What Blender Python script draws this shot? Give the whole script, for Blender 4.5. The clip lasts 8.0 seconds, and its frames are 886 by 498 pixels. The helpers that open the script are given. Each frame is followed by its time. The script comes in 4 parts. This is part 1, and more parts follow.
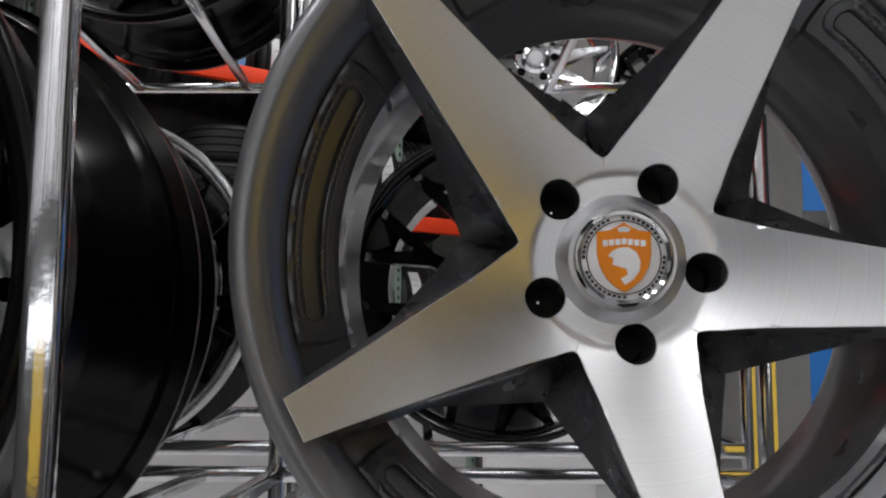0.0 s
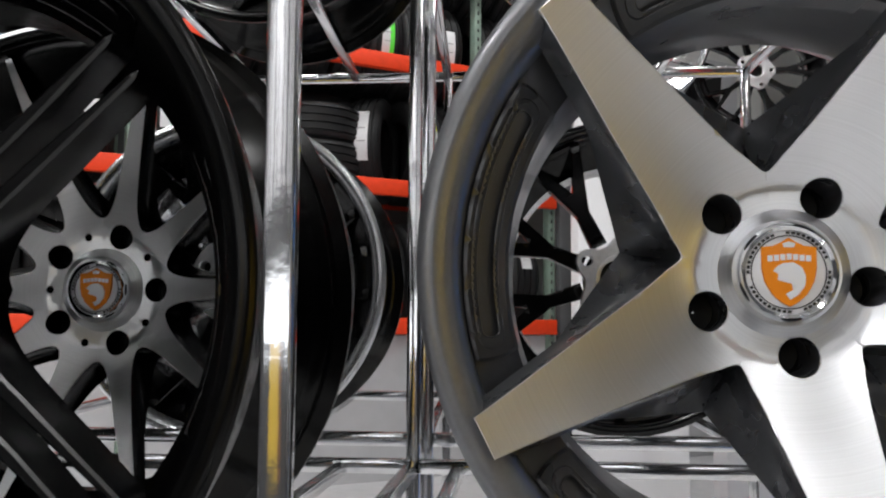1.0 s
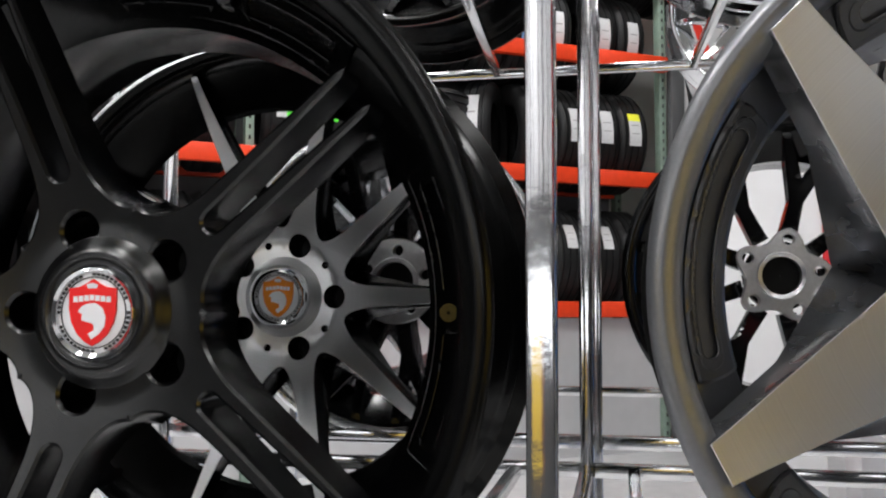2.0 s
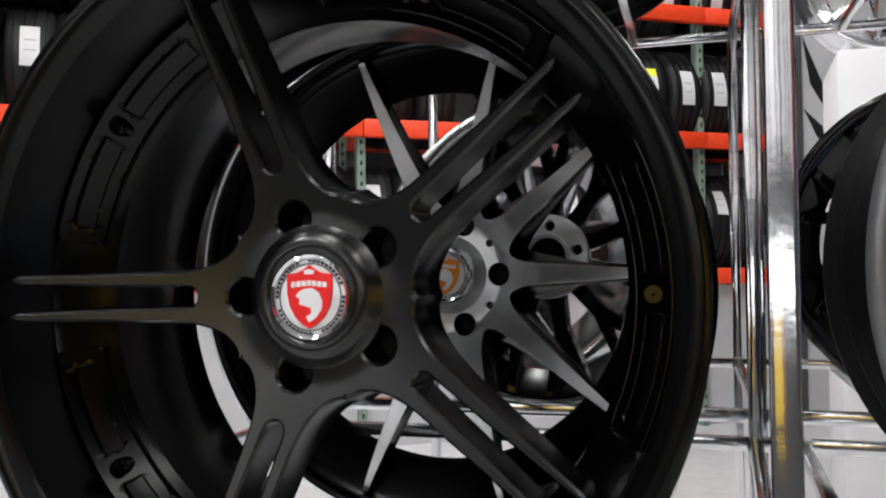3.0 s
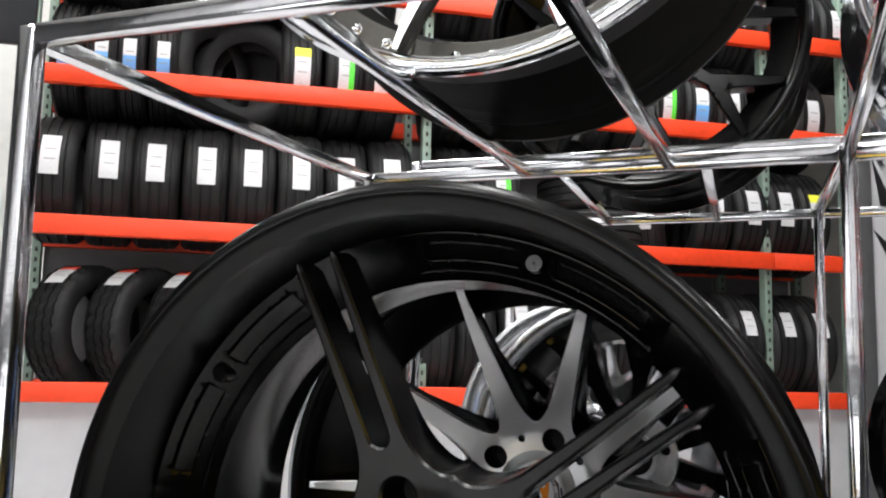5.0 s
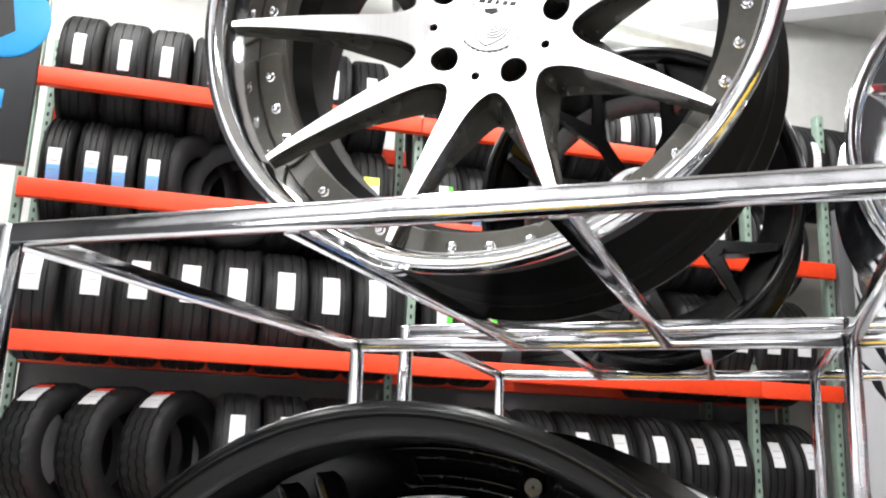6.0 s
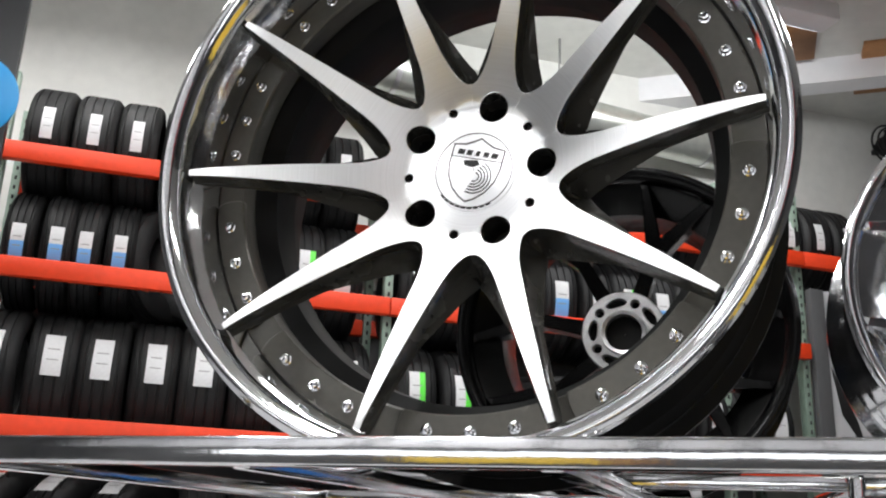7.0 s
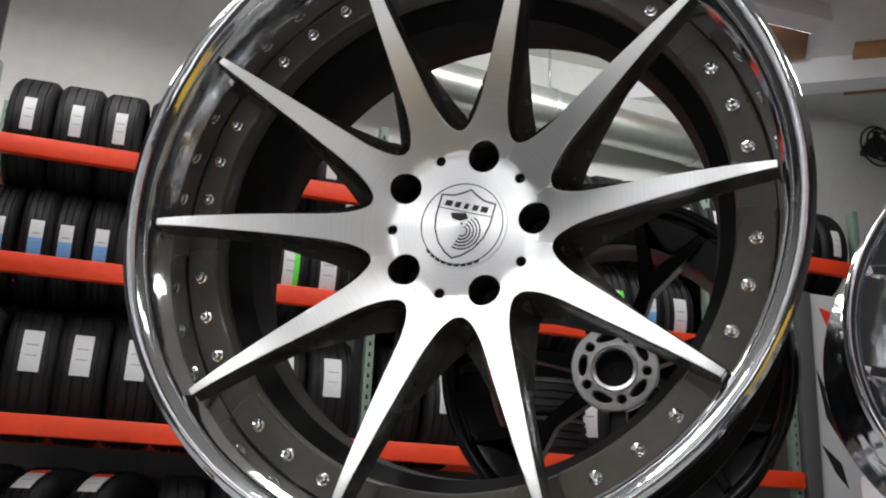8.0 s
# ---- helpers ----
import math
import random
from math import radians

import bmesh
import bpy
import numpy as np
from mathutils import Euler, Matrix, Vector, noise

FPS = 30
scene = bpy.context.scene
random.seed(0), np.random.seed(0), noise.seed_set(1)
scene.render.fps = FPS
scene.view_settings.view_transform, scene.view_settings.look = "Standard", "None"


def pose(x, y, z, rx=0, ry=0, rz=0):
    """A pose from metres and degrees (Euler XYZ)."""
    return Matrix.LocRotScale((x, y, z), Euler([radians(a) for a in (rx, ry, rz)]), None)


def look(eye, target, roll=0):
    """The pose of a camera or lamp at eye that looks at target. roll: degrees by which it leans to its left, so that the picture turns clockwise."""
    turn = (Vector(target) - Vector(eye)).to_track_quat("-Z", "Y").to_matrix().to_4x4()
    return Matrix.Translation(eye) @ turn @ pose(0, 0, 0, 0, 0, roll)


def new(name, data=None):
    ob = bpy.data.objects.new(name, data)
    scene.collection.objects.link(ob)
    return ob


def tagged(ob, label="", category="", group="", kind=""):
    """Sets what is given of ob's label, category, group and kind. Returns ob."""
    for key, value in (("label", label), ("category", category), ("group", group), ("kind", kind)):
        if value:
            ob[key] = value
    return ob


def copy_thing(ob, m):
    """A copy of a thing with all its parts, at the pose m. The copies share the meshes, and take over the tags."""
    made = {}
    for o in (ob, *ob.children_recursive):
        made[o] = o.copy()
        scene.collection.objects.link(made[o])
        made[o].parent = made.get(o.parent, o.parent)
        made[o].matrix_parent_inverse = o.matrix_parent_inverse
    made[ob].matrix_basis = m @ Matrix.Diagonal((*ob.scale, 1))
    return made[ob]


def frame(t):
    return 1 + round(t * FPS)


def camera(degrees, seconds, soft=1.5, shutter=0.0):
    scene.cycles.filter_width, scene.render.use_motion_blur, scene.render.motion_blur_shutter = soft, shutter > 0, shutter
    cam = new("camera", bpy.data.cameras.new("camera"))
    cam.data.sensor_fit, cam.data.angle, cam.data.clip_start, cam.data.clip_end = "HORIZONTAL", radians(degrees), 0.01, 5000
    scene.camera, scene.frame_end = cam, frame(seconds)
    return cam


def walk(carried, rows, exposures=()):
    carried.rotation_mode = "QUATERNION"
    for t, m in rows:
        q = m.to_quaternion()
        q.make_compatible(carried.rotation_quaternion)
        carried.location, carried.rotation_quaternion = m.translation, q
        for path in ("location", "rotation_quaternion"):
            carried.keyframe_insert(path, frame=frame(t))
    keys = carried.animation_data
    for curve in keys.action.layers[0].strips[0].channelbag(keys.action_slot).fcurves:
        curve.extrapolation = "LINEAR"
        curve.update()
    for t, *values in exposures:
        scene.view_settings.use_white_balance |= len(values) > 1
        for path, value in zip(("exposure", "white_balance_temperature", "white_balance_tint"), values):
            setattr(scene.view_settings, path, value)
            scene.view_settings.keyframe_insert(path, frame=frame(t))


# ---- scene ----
# the camera and its walk
cam = camera(51.00, 8.0, 2.1)
PATH = [
    (0, look((-0.1065, -0.6167, 0.8032), (-0.1412, 1.3654, 1.0435), 0.27)),
    (0.5, look((-0.1410, -0.6261, 0.8220), (-0.2188, 1.3605, 1.0160), 0.34)),
    (1, look((-0.1712, -0.6422, 0.8335), (-0.3519, 1.3402, 1.0033), 0.33)),
    (1.5, look((-0.2030, -0.6561, 0.8505), (-0.4905, 1.3163, 0.9906), 0.23)),
    (2, look((-0.2466, -0.6609, 0.8613), (-0.6353, 1.2954, 0.9839), 0.03)),
    (2.2, look((-0.2631, -0.6689, 0.8644), (-0.6904, 1.2805, 0.9745), -0.20)),
    (3.3, look((-0.3206, -0.7038, 0.8823), (-0.9701, 1.1876, 0.9096), -0.50)),
    (3.5, look((-0.3249, -0.7092, 0.8940), (-1.0064, 1.1710, 0.9077), -0.30)),
    (4, look((-0.3392, -0.7153, 0.9193), (-1.0515, 1.1531, 0.9625), 0.27)),
    (4.5, look((-0.3445, -0.7142, 0.9534), (-1.0513, 1.1518, 1.0889), 0.72)),
    (4.7, look((-0.3451, -0.7113, 0.9752), (-1.0503, 1.1518, 1.1532), 0.89)),
    (5.8, look((-0.3659, -0.6944, 1.0644), (-1.0293, 1.1425, 1.4956), 1.96)),
    (6, look((-0.3668, -0.6889, 1.0814), (-1.0238, 1.1395, 1.5560), 2.16)),
    (6.5, look((-0.3732, -0.6704, 1.1338), (-1.0057, 1.1415, 1.6966), 2.53)),
    (7, look((-0.3868, -0.6472, 1.1870), (-0.9830, 1.1641, 1.7899), 2.18)),
    (7.5, look((-0.3946, -0.6272, 1.2244), (-0.9703, 1.1881, 1.8354), 1.92)),
    (8, look((-0.3973, -0.6197, 1.2543), (-0.9673, 1.2080, 1.8325), 2.76)),
]
walk(cam, PATH, [(0.0, -0.55), (1.0, -0.15), (2.0, 0.12), (4.0, 0.12), (4.7, 0.3), (5.8, 0.9), (6.3, 0.7), (7.0, -0.1), (8.0, -0.7)])

# ---- light: a bright shop hall with rows of ceiling tubes, plus added fills ----
world = bpy.data.worlds.new("world")
scene.world = world
world.use_nodes = True
world.node_tree.nodes["Background"].inputs[0].default_value = (0.8, 0.85, 0.9, 1)
world.node_tree.nodes["Background"].inputs[1].default_value = 0.02

HALL = (-6.5, 5.5, -4.0, 8.5, 4.4)   # x0, x1, y0, y1, height
# x, y and power of every ceiling light
LAMPS = [(-2.9, -1.9, 44.0), (-0.9, -0.8, 34.0), (-1.6, -2.95, 34.0), (1.6, -2.2, 14.0), (-4.2, 1.2, 22.0), (-1.0, 1.7, 48.0), (2.4, 1.6, 36.0), (-3.2, 2.0, 17.0)]
FILL_OPENING = (-3.6, 1.6, 1.1, 1.62)   # x0, x1, z0, z1 of the opening in the south wall, made for the fill light


def area_lamp(x, y, z, sx, sy, power, tilt=0.0, turn=0.0):
    data = bpy.data.lights.new("area_light", "AREA")
    data.shape, data.size, data.size_y, data.energy = "RECTANGLE", sx, sy, power
    data.color = (0.98, 0.99, 1.0)
    ob = new("area_light", data)
    ob.matrix_world = pose(x, y, z, tilt, 0, turn)


for lx, ly, power in LAMPS:
    area_lamp(lx, ly, 4.02, 0.26, 1.9, power)
area_lamp(-0.6, 3.9, 4.0, 1.9, 0.26, 40.0, 55.0, 34.6)   # added fill that faces and brightens the shelf wall
area_lamp((FILL_OPENING[0] + FILL_OPENING[1]) / 2, HALL[2] - 0.1, (FILL_OPENING[2] + FILL_OPENING[3]) / 2, FILL_OPENING[1] - FILL_OPENING[0], FILL_OPENING[3] - FILL_OPENING[2], 24.0, 90.0)   # unseen fill light added behind the opening

# ---- materials ----


def material(name, color, rough=0.5, metal=0.0, grain=0.0, scale=40.0, bump=0.0, wear=0.0, coat=0.0, vary=0.0, spec=0.5):
    """A surface with fine grain, broad stains and relief."""
    m = bpy.data.materials.new(name)
    m.use_nodes = True
    nt = m.node_tree
    b = nt.nodes["Principled BSDF"]
    b.inputs["Base Color"].default_value = (*color, 1)
    b.inputs["Roughness"].default_value = rough
    b.inputs["Metallic"].default_value = metal
    b.inputs["Specular IOR Level"].default_value = spec
    if coat:
        b.inputs["Coat Weight"].default_value = coat
        b.inputs["Coat Roughness"].default_value = 0.08
    co = nt.nodes.new("ShaderNodeTexCoord")
    fine = nt.nodes.new("ShaderNodeTexNoise")
    fine.inputs["Scale"].default_value = scale
    fine.inputs["Detail"].default_value = 6
    nt.links.new(co.outputs["Object"], fine.inputs["Vector"])
    broad = nt.nodes.new("ShaderNodeTexNoise")
    broad.inputs["Scale"].default_value = scale * 0.08
    broad.inputs["Detail"].default_value = 3
    nt.links.new(co.outputs["Object"], broad.inputs["Vector"])
    last = None
    if grain or wear or vary:
        base = nt.nodes.new("ShaderNodeRGB")
        base.outputs[0].default_value = (*color, 1)
        last = base.outputs[0]
        for tex, amount in ((fine, grain), (broad, wear)):
            if amount:
                ramp = nt.nodes.new("ShaderNodeMapRange")
                ramp.inputs["From Min"].default_value, ramp.inputs["From Max"].default_value = 0.3, 0.7
                ramp.inputs["To Min"].default_value, ramp.inputs["To Max"].default_value = 1 - amount, 1 + amount
                nt.links.new(tex.outputs["Fac"], ramp.inputs["Value"])
                mul = nt.nodes.new("ShaderNodeVectorMath")
                mul.operation = "SCALE"
                nt.links.new(last, mul.inputs[0])
                nt.links.new(ramp.outputs[0], mul.inputs["Scale"])
                last = mul.outputs[0]
        if vary:
            info = nt.nodes.new("ShaderNodeObjectInfo")
            ramp = nt.nodes.new("ShaderNodeMapRange")
            ramp.inputs["To Min"].default_value, ramp.inputs["To Max"].default_value = 1 - vary, 1 + vary
            nt.links.new(info.outputs["Random"], ramp.inputs["Value"])
            mul = nt.nodes.new("ShaderNodeVectorMath")
            mul.operation = "SCALE"
            nt.links.new(last, mul.inputs[0])
            nt.links.new(ramp.outputs[0], mul.inputs["Scale"])
            last = mul.outputs[0]
        nt.links.new(last, b.inputs["Base Color"])
        rr = nt.nodes.new("ShaderNodeMapRange")
        rr.inputs["To Min"].default_value, rr.inputs["To Max"].default_value = max(0.02, rough * 0.75), min(1, rough * 1.25)
        nt.links.new(broad.outputs["Fac"], rr.inputs["Value"])
        nt.links.new(rr.outputs[0], b.inputs["Roughness"])
    if bump:
        bn = nt.nodes.new("ShaderNodeBump")
        bn.inputs["Strength"].default_value = bump
        bn.inputs["Distance"].default_value = 0.002
        nt.links.new(fine.outputs["Fac"], bn.inputs["Height"])
        nt.links.new(bn.outputs[0], b.inputs["Normal"])
    return m


def brushed(name, color, rough, aniso=0.8):
    """Turned aluminium: the tool marks run round the wheel's axis, so that highlights fan out from the hub."""
    m = material(name, color, rough, 1.0)
    nt = m.node_tree
    b = nt.nodes["Principled BSDF"]
    co = nt.nodes.new("ShaderNodeTexCoord")
    cross = nt.nodes.new("ShaderNodeVectorMath")
    cross.operation = "CROSS_PRODUCT"
    cross.inputs[1].default_value = (0, 1, 0)
    nt.links.new(co.outputs["Object"], cross.inputs[0])
    unit = nt.nodes.new("ShaderNodeVectorMath")
    unit.operation = "NORMALIZE"
    nt.links.new(cross.outputs[0], unit.inputs[0])
    turn = nt.nodes.new("ShaderNodeVectorTransform")
    turn.vector_type, turn.convert_from, turn.convert_to = "VECTOR", "OBJECT", "WORLD"
    nt.links.new(unit.outputs[0], turn.inputs[0])
    nt.links.new(turn.outputs[0], b.inputs["Tangent"])
    b.inputs["Anisotropic"].default_value = aniso
    sep = nt.nodes.new("ShaderNodeSeparateXYZ")
    nt.links.new(co.outputs["Object"], sep.inputs[0])
    flat = nt.nodes.new("ShaderNodeCombineXYZ")
    nt.links.new(sep.outputs["X"], flat.inputs["X"])
    nt.links.new(sep.outputs["Z"], flat.inputs["Z"])
    rad = nt.nodes.new("ShaderNodeVectorMath")
    rad.operation = "LENGTH"
    nt.links.new(flat.outputs[0], rad.inputs[0])
    tex = nt.nodes.new("ShaderNodeTexNoise")
    tex.noise_dimensions = "1D"
    tex.inputs["Scale"].default_value = 700
    tex.inputs["Detail"].default_value = 5
    nt.links.new(rad.outputs["Value"], tex.inputs["W"])
    rr = nt.nodes.new("ShaderNodeMapRange")
    rr.inputs["To Min"].default_value, rr.inputs["To Max"].default_value = rough * 0.8, rough * 1.25
    nt.links.new(tex.outputs["Fac"], rr.inputs["Value"])
    nt.links.new(rr.outputs[0], b.inputs["Roughness"])
    tone = nt.nodes.new("ShaderNodeMapRange")
    tone.inputs["From Min"].default_value, tone.inputs["From Max"].default_value = 0.3, 0.7
    tone.inputs["To Min"].default_value, tone.inputs["To Max"].default_value = 0.96, 1.03
    nt.links.new(tex.outputs["Fac"], tone.inputs["Value"])
    mul = nt.nodes.new("ShaderNodeVectorMath")
    mul.operation = "SCALE"
    mul.inputs[0].default_value = color
    nt.links.new(tone.outputs[0], mul.inputs["Scale"])
    nt.links.new(mul.outputs[0], b.inputs["Base Color"])
    return m


def glow(name, color, strength):
    m = bpy.data.materials.new(name)
    m.use_nodes = True
    b = m.node_tree.nodes["Principled BSDF"]
    b.inputs["Base Color"].default_value = (*color, 1)
    b.inputs["Emission Color"].default_value = (*color, 1)
    b.inputs["Emission Strength"].default_value = strength
    return m


MACHINED = brushed("machined_aluminium", (0.74, 0.75, 0.77), 0.33, 0.6)
SILVER = brushed("bright_machined_aluminium", (0.92, 0.93, 0.94), 0.36, 0.7)
CHROME = material("chrome", (0.76, 0.77, 0.79), 0.09, 1.0, 0.03, 26, 0.35, 0.06)
TUBE = material("chromed_tube", (0.78, 0.79, 0.81), 0.12, 1.0, 0.04, 22, 0.3, 0.12)
GUN = material("gunmetal_paint", (0.19, 0.195, 0.21), 0.27, 0.7, 0.05, 300, 0.02, 0.08, coat=0.5)
GREY = material("grey_wheel_paint", (0.19, 0.194, 0.206), 0.34, 0.6, 0.05, 300, 0.03, 0.06, coat=0.4)
PADGREY = material("dark_grey_paint", (0.075, 0.077, 0.083), 0.3, 0.5, 0.05, 300, 0.03, 0.06, coat=0.3)
BRONZE = material("dark_bronze_wheel_paint", (0.055, 0.053, 0.047), 0.26, 0.4, 0.05, 300, 0.02, 0.06, coat=0.6)
RING = material("bronze_ring_paint", (0.085, 0.081, 0.07), 0.36, 0.4, 0.06, 200, 0.03, 0.1, coat=0.2)
BARREL = material("matt_black_barrel", (0.003, 0.003, 0.003), 0.55, 0.0, 0.1, 200, 0.03, 0.1, spec=0.2)
BLACK = material("satin_black_wheel_paint", (0.0008, 0.0008, 0.0009), 0.22, 0.0, 0.05, 300, 0.01, 0.06, spec=0.24)
# same paint as BLACK, sheen raised to put light on the spoke face
SATIN_LIT = material("satin_black_lit_face", (0.0012, 0.0012, 0.0014), 0.24, 0.0, 0.05, 300, 0.01, 0.06, spec=0.6)
GLOSS = material("gloss_black_wheel_paint", (0.002, 0.002, 0.0023), 0.14, 0.0, 0.1, 200, 0.02, 0.1, spec=0.4)
# near-black lining puts the shade inside bolt holes into the colour
HOLE_SHADE = material("hole_shade", (0.006, 0.006, 0.006), 0.6)
SILVERPAINT = material("bright_silver_paint", (0.8, 0.81, 0.83), 0.24, 0.85, 0.05, 200, 0.02, 0.06)
STEEL = material("bare_cast_aluminium", (0.68, 0.68, 0.69), 0.36, 1.0, 0.08, 150, 0.1, 0.1)
RUBBER = material("tyre_rubber", (0.0095, 0.0095, 0.01), 0.58, 0.0, 0.2, 60, 0.3, 0.25, vary=0.3, spec=0.3)
PAPER = material("label_paper", (0.66, 0.66, 0.67), 0.5, 0.0, 0.05, 80, 0.0, 0.05)
PRINT = material("label_print", (0.3, 0.29, 0.3), 0.5)
BLUE = material("label_blue", (0.16, 0.42, 0.8), 0.45)
GREEN = material("label_green", (0.1, 0.75, 0.05), 0.45)
YELLOW = material("label_yellow", (0.85, 0.85, 0.05), 0.45)
RED = material("label_red", (0.85, 0.05, 0.03), 0.45)
ORANGE = material("orange_beam_paint", (0.82, 0.052, 0.008), 0.5, 0.0, 0.06, 30, 0.05, 0.1)
POST = material("green_post_paint", (0.2, 0.27, 0.22), 0.5, 0.0, 0.1, 30, 0.05, 0.1)
CAP_WHITE = material("cap_white", (0.85, 0.85, 0.88), 0.25, coat=0.5)
CAP_ORANGE = material("cap_orange", (0.9, 0.27, 0.004), 0.42, coat=0.1, spec=0.3)
CAP_RED = material("cap_red", (0.85, 0.02, 0.02), 0.42, coat=0.1, spec=0.3)
INK = material("black_ink", (0.01, 0.01, 0.01), 0.5)
WALL = material("painted_wall", (0.72, 0.72, 0.69), 0.7, 0.0, 0.04, 12, 0.08, 0.06)
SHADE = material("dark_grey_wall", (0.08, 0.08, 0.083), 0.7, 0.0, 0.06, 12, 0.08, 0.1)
# dark grey that stands for shade behind the lower tiers
SHELF_SHADE = material("shelf_back_shade", (0.13, 0.13, 0.135), 0.6, 0.0, 0.08, 14, 0.06, 0.15)
# board white toned down to grey; on the poster this holds its shade
DIM_BOARD = material("dimmed_board", (0.5, 0.5, 0.51), 0.5, 0.0, 0.04, 10, 0.03, 0.06)
PANEL = material("white_panel", (0.8, 0.8, 0.82), 0.5, 0.0, 0.03, 10, 0.03, 0.04)
FLOOR = material("pale_tile_floor", (0.58, 0.58, 0.59), 0.35, 0.0, 0.08, 14, 0.05, 0.1)
CEIL = material("ceiling_board", (0.66, 0.66, 0.63), 0.8, 0.0, 0.05, 10, 0.05, 0.06)
BROWN = material("brown_ceiling_panel", (0.35, 0.17, 0.07), 0.7, 0.0, 0.15, 10, 0.1, 0.2)
YWALL = material("yellow_wall_band", (0.95, 0.64, 0.08), 0.6, 0.0, 0.05, 10, 0.05, 0.08)
DUCT = material("galvanised_duct", (0.56, 0.58, 0.54), 0.36, 0.8, 0.08, 20, 0.05, 0.15)
LAMP = glow("lamp_diffuser", (1.0, 0.98, 0.95), 9.0)
SIGN_BLUE = glow("blue_sign_face", (0.02, 0.25, 0.55), 0.2)
BANNER_BLUE = material("blue_banner", (0.015, 0.17, 0.55), 0.5, 0.0, 0.05, 20)
BLACKBOARD = material("black_board", (0.012, 0.013, 0.016), 0.4, 0.0, 0.1, 20)
PLASTER = material("red_panel", (0.7, 0.03, 0.04), 0.5, 0.0, 0.05, 20)

# ---- building helpers ----


def part(name, bm, mats, parent=None, label="", smooth=True, loc=None, rot=None):
    """One mesh object from a bmesh (or mesh), under a thing or a part."""
    if isinstance(bm, bmesh.types.BMesh):
        me = bpy.data.meshes.new(name)
        if smooth:
            for e in bm.edges:
                if len(e.link_faces) == 2 and e.calc_face_angle(0) > radians(38):
                    e.smooth = False
        bm.to_mesh(me)
        bm.free()
        for m in mats if isinstance(mats, (list, tuple)) else [mats]:
            me.materials.append(m)
        if smooth:
            me.polygons.foreach_set("use_smooth", [True] * len(me.polygons))
    else:
        me = bm
    ob = new(name, me)
    if parent is not None:
        ob.parent = parent
    if loc is not None:
        ob.location = loc
    if rot is not None:
        ob.rotation_euler = rot
    if label:
        ob["label"] = label
    return ob


def thing(name, m, label, category, group="", kind=""):
    ob = new(name)
    ob.matrix_world = m
    return tagged(ob, label, category, group, kind)


def box(bm, x0, x1, y0, y1, z0, z1, mat=0, bevel=0.0):
    vs = [bm.verts.new((x, y, z)) for x in (x0, x1) for y in (y0, y1) for z in (z0, z1)]
    fs = [(0, 1, 3, 2), (4, 6, 7, 5), (0, 4, 5, 1), (2, 3, 7, 6), (0, 2, 6, 4), (1, 5, 7, 3)]
    made = [bm.faces.new([vs[i] for i in f]) for f in fs]
    for f in made:
        f.material_index = mat
    if bevel:
        es = list({e for f in made for e in f.edges})
        bmesh.ops.bevel(bm, geom=es, offset=bevel, segments=2, affect="EDGES", profile=0.5)
    return made


def box_bm(x0, x1, y0, y1, z0, z1, bevel=0.0):
    bm = bmesh.new()
    box(bm, x0, x1, y0, y1, z0, z1, 0, bevel)
    bmesh.ops.recalc_face_normals(bm, faces=bm.faces)
    return bm


def bar(a, b, w, h, bevel=0.0025):
    """A rectangular tube from a to b, w across and h high."""
    a, b = Vector(a), Vector(b)
    d = b - a
    bm = box_bm(-w / 2, w / 2, -h / 2, h / 2, 0, d.length, bevel)
    up = Vector((0, 0, 1)) if abs(d.normalized().z) < 0.9 else Vector((0, 1, 0))
    z = d.normalized()
    x = up.cross(z).normalized()
    y = z.cross(x)
    m = Matrix((x, y, z)).transposed().to_4x4()
    bm.transform(Matrix.Translation(a) @ m)
    return bm


def lathe(profile, n=96, mats=None):
    """A solid of revolution about the y axis from a closed loop of (radius, y); mats gives a material index per profile edge."""
    bm = bmesh.new()
    rings = []
    for k in range(n):
        t = 2 * math.pi * k / n
        rings.append([bm.verts.new((r * math.sin(t), y, r * math.cos(t))) for r, y in profile])
    m = len(profile)
    for k in range(n):
        a, b = rings[k], rings[(k + 1) % n]
        for i in range(m):
            j = (i + 1) % m
            f = bm.faces.new((a[i], a[j], b[j], b[i]))
            if mats:
                f.material_index = mats[i]
    bmesh.ops.recalc_face_normals(bm, faces=bm.faces)
    return bm


def inside(poly, pts):
    """Which of the points lie inside the polygon."""
    poly, pts = np.asarray(poly), np.asarray(pts)
    out = np.zeros(len(pts), bool)
    n = len(poly)
    for i in range(n):
        (x0, y0), (x1, y1) = poly[i], poly[(i + 1) % n]
        if y0 == y1:
            continue
        hit = ((y0 > pts[:, 1]) != (y1 > pts[:, 1])) & (pts[:, 0] < (x1 - x0) * (pts[:, 1] - y0) / (y1 - y0) + x0)
        out ^= hit
    return out


def edge_distance(poly, pts):
    poly, pts = np.asarray(poly), np.asarray(pts)
    best = np.full(len(pts), 9.0)
    for i in range(len(poly)):
        a, b = poly[i], poly[(i + 1) % len(poly)]
        d = b - a
        t = np.clip(((pts - a) @ d) / max(d @ d, 1e-12), 0, 1)
        best = np.minimum(best, np.hypot(*(pts - a - t[:, None] * d).T))
    return best


def densify(poly, step):
    out = []
    for i in range(len(poly)):
        a, b = np.array(poly[i]), np.array(poly[(i + 1) % len(poly)])
        n = max(1, int(np.hypot(*(b - a)) / step))
        out += [tuple(a + (b - a) * k / n) for k in range(n)]
    return out


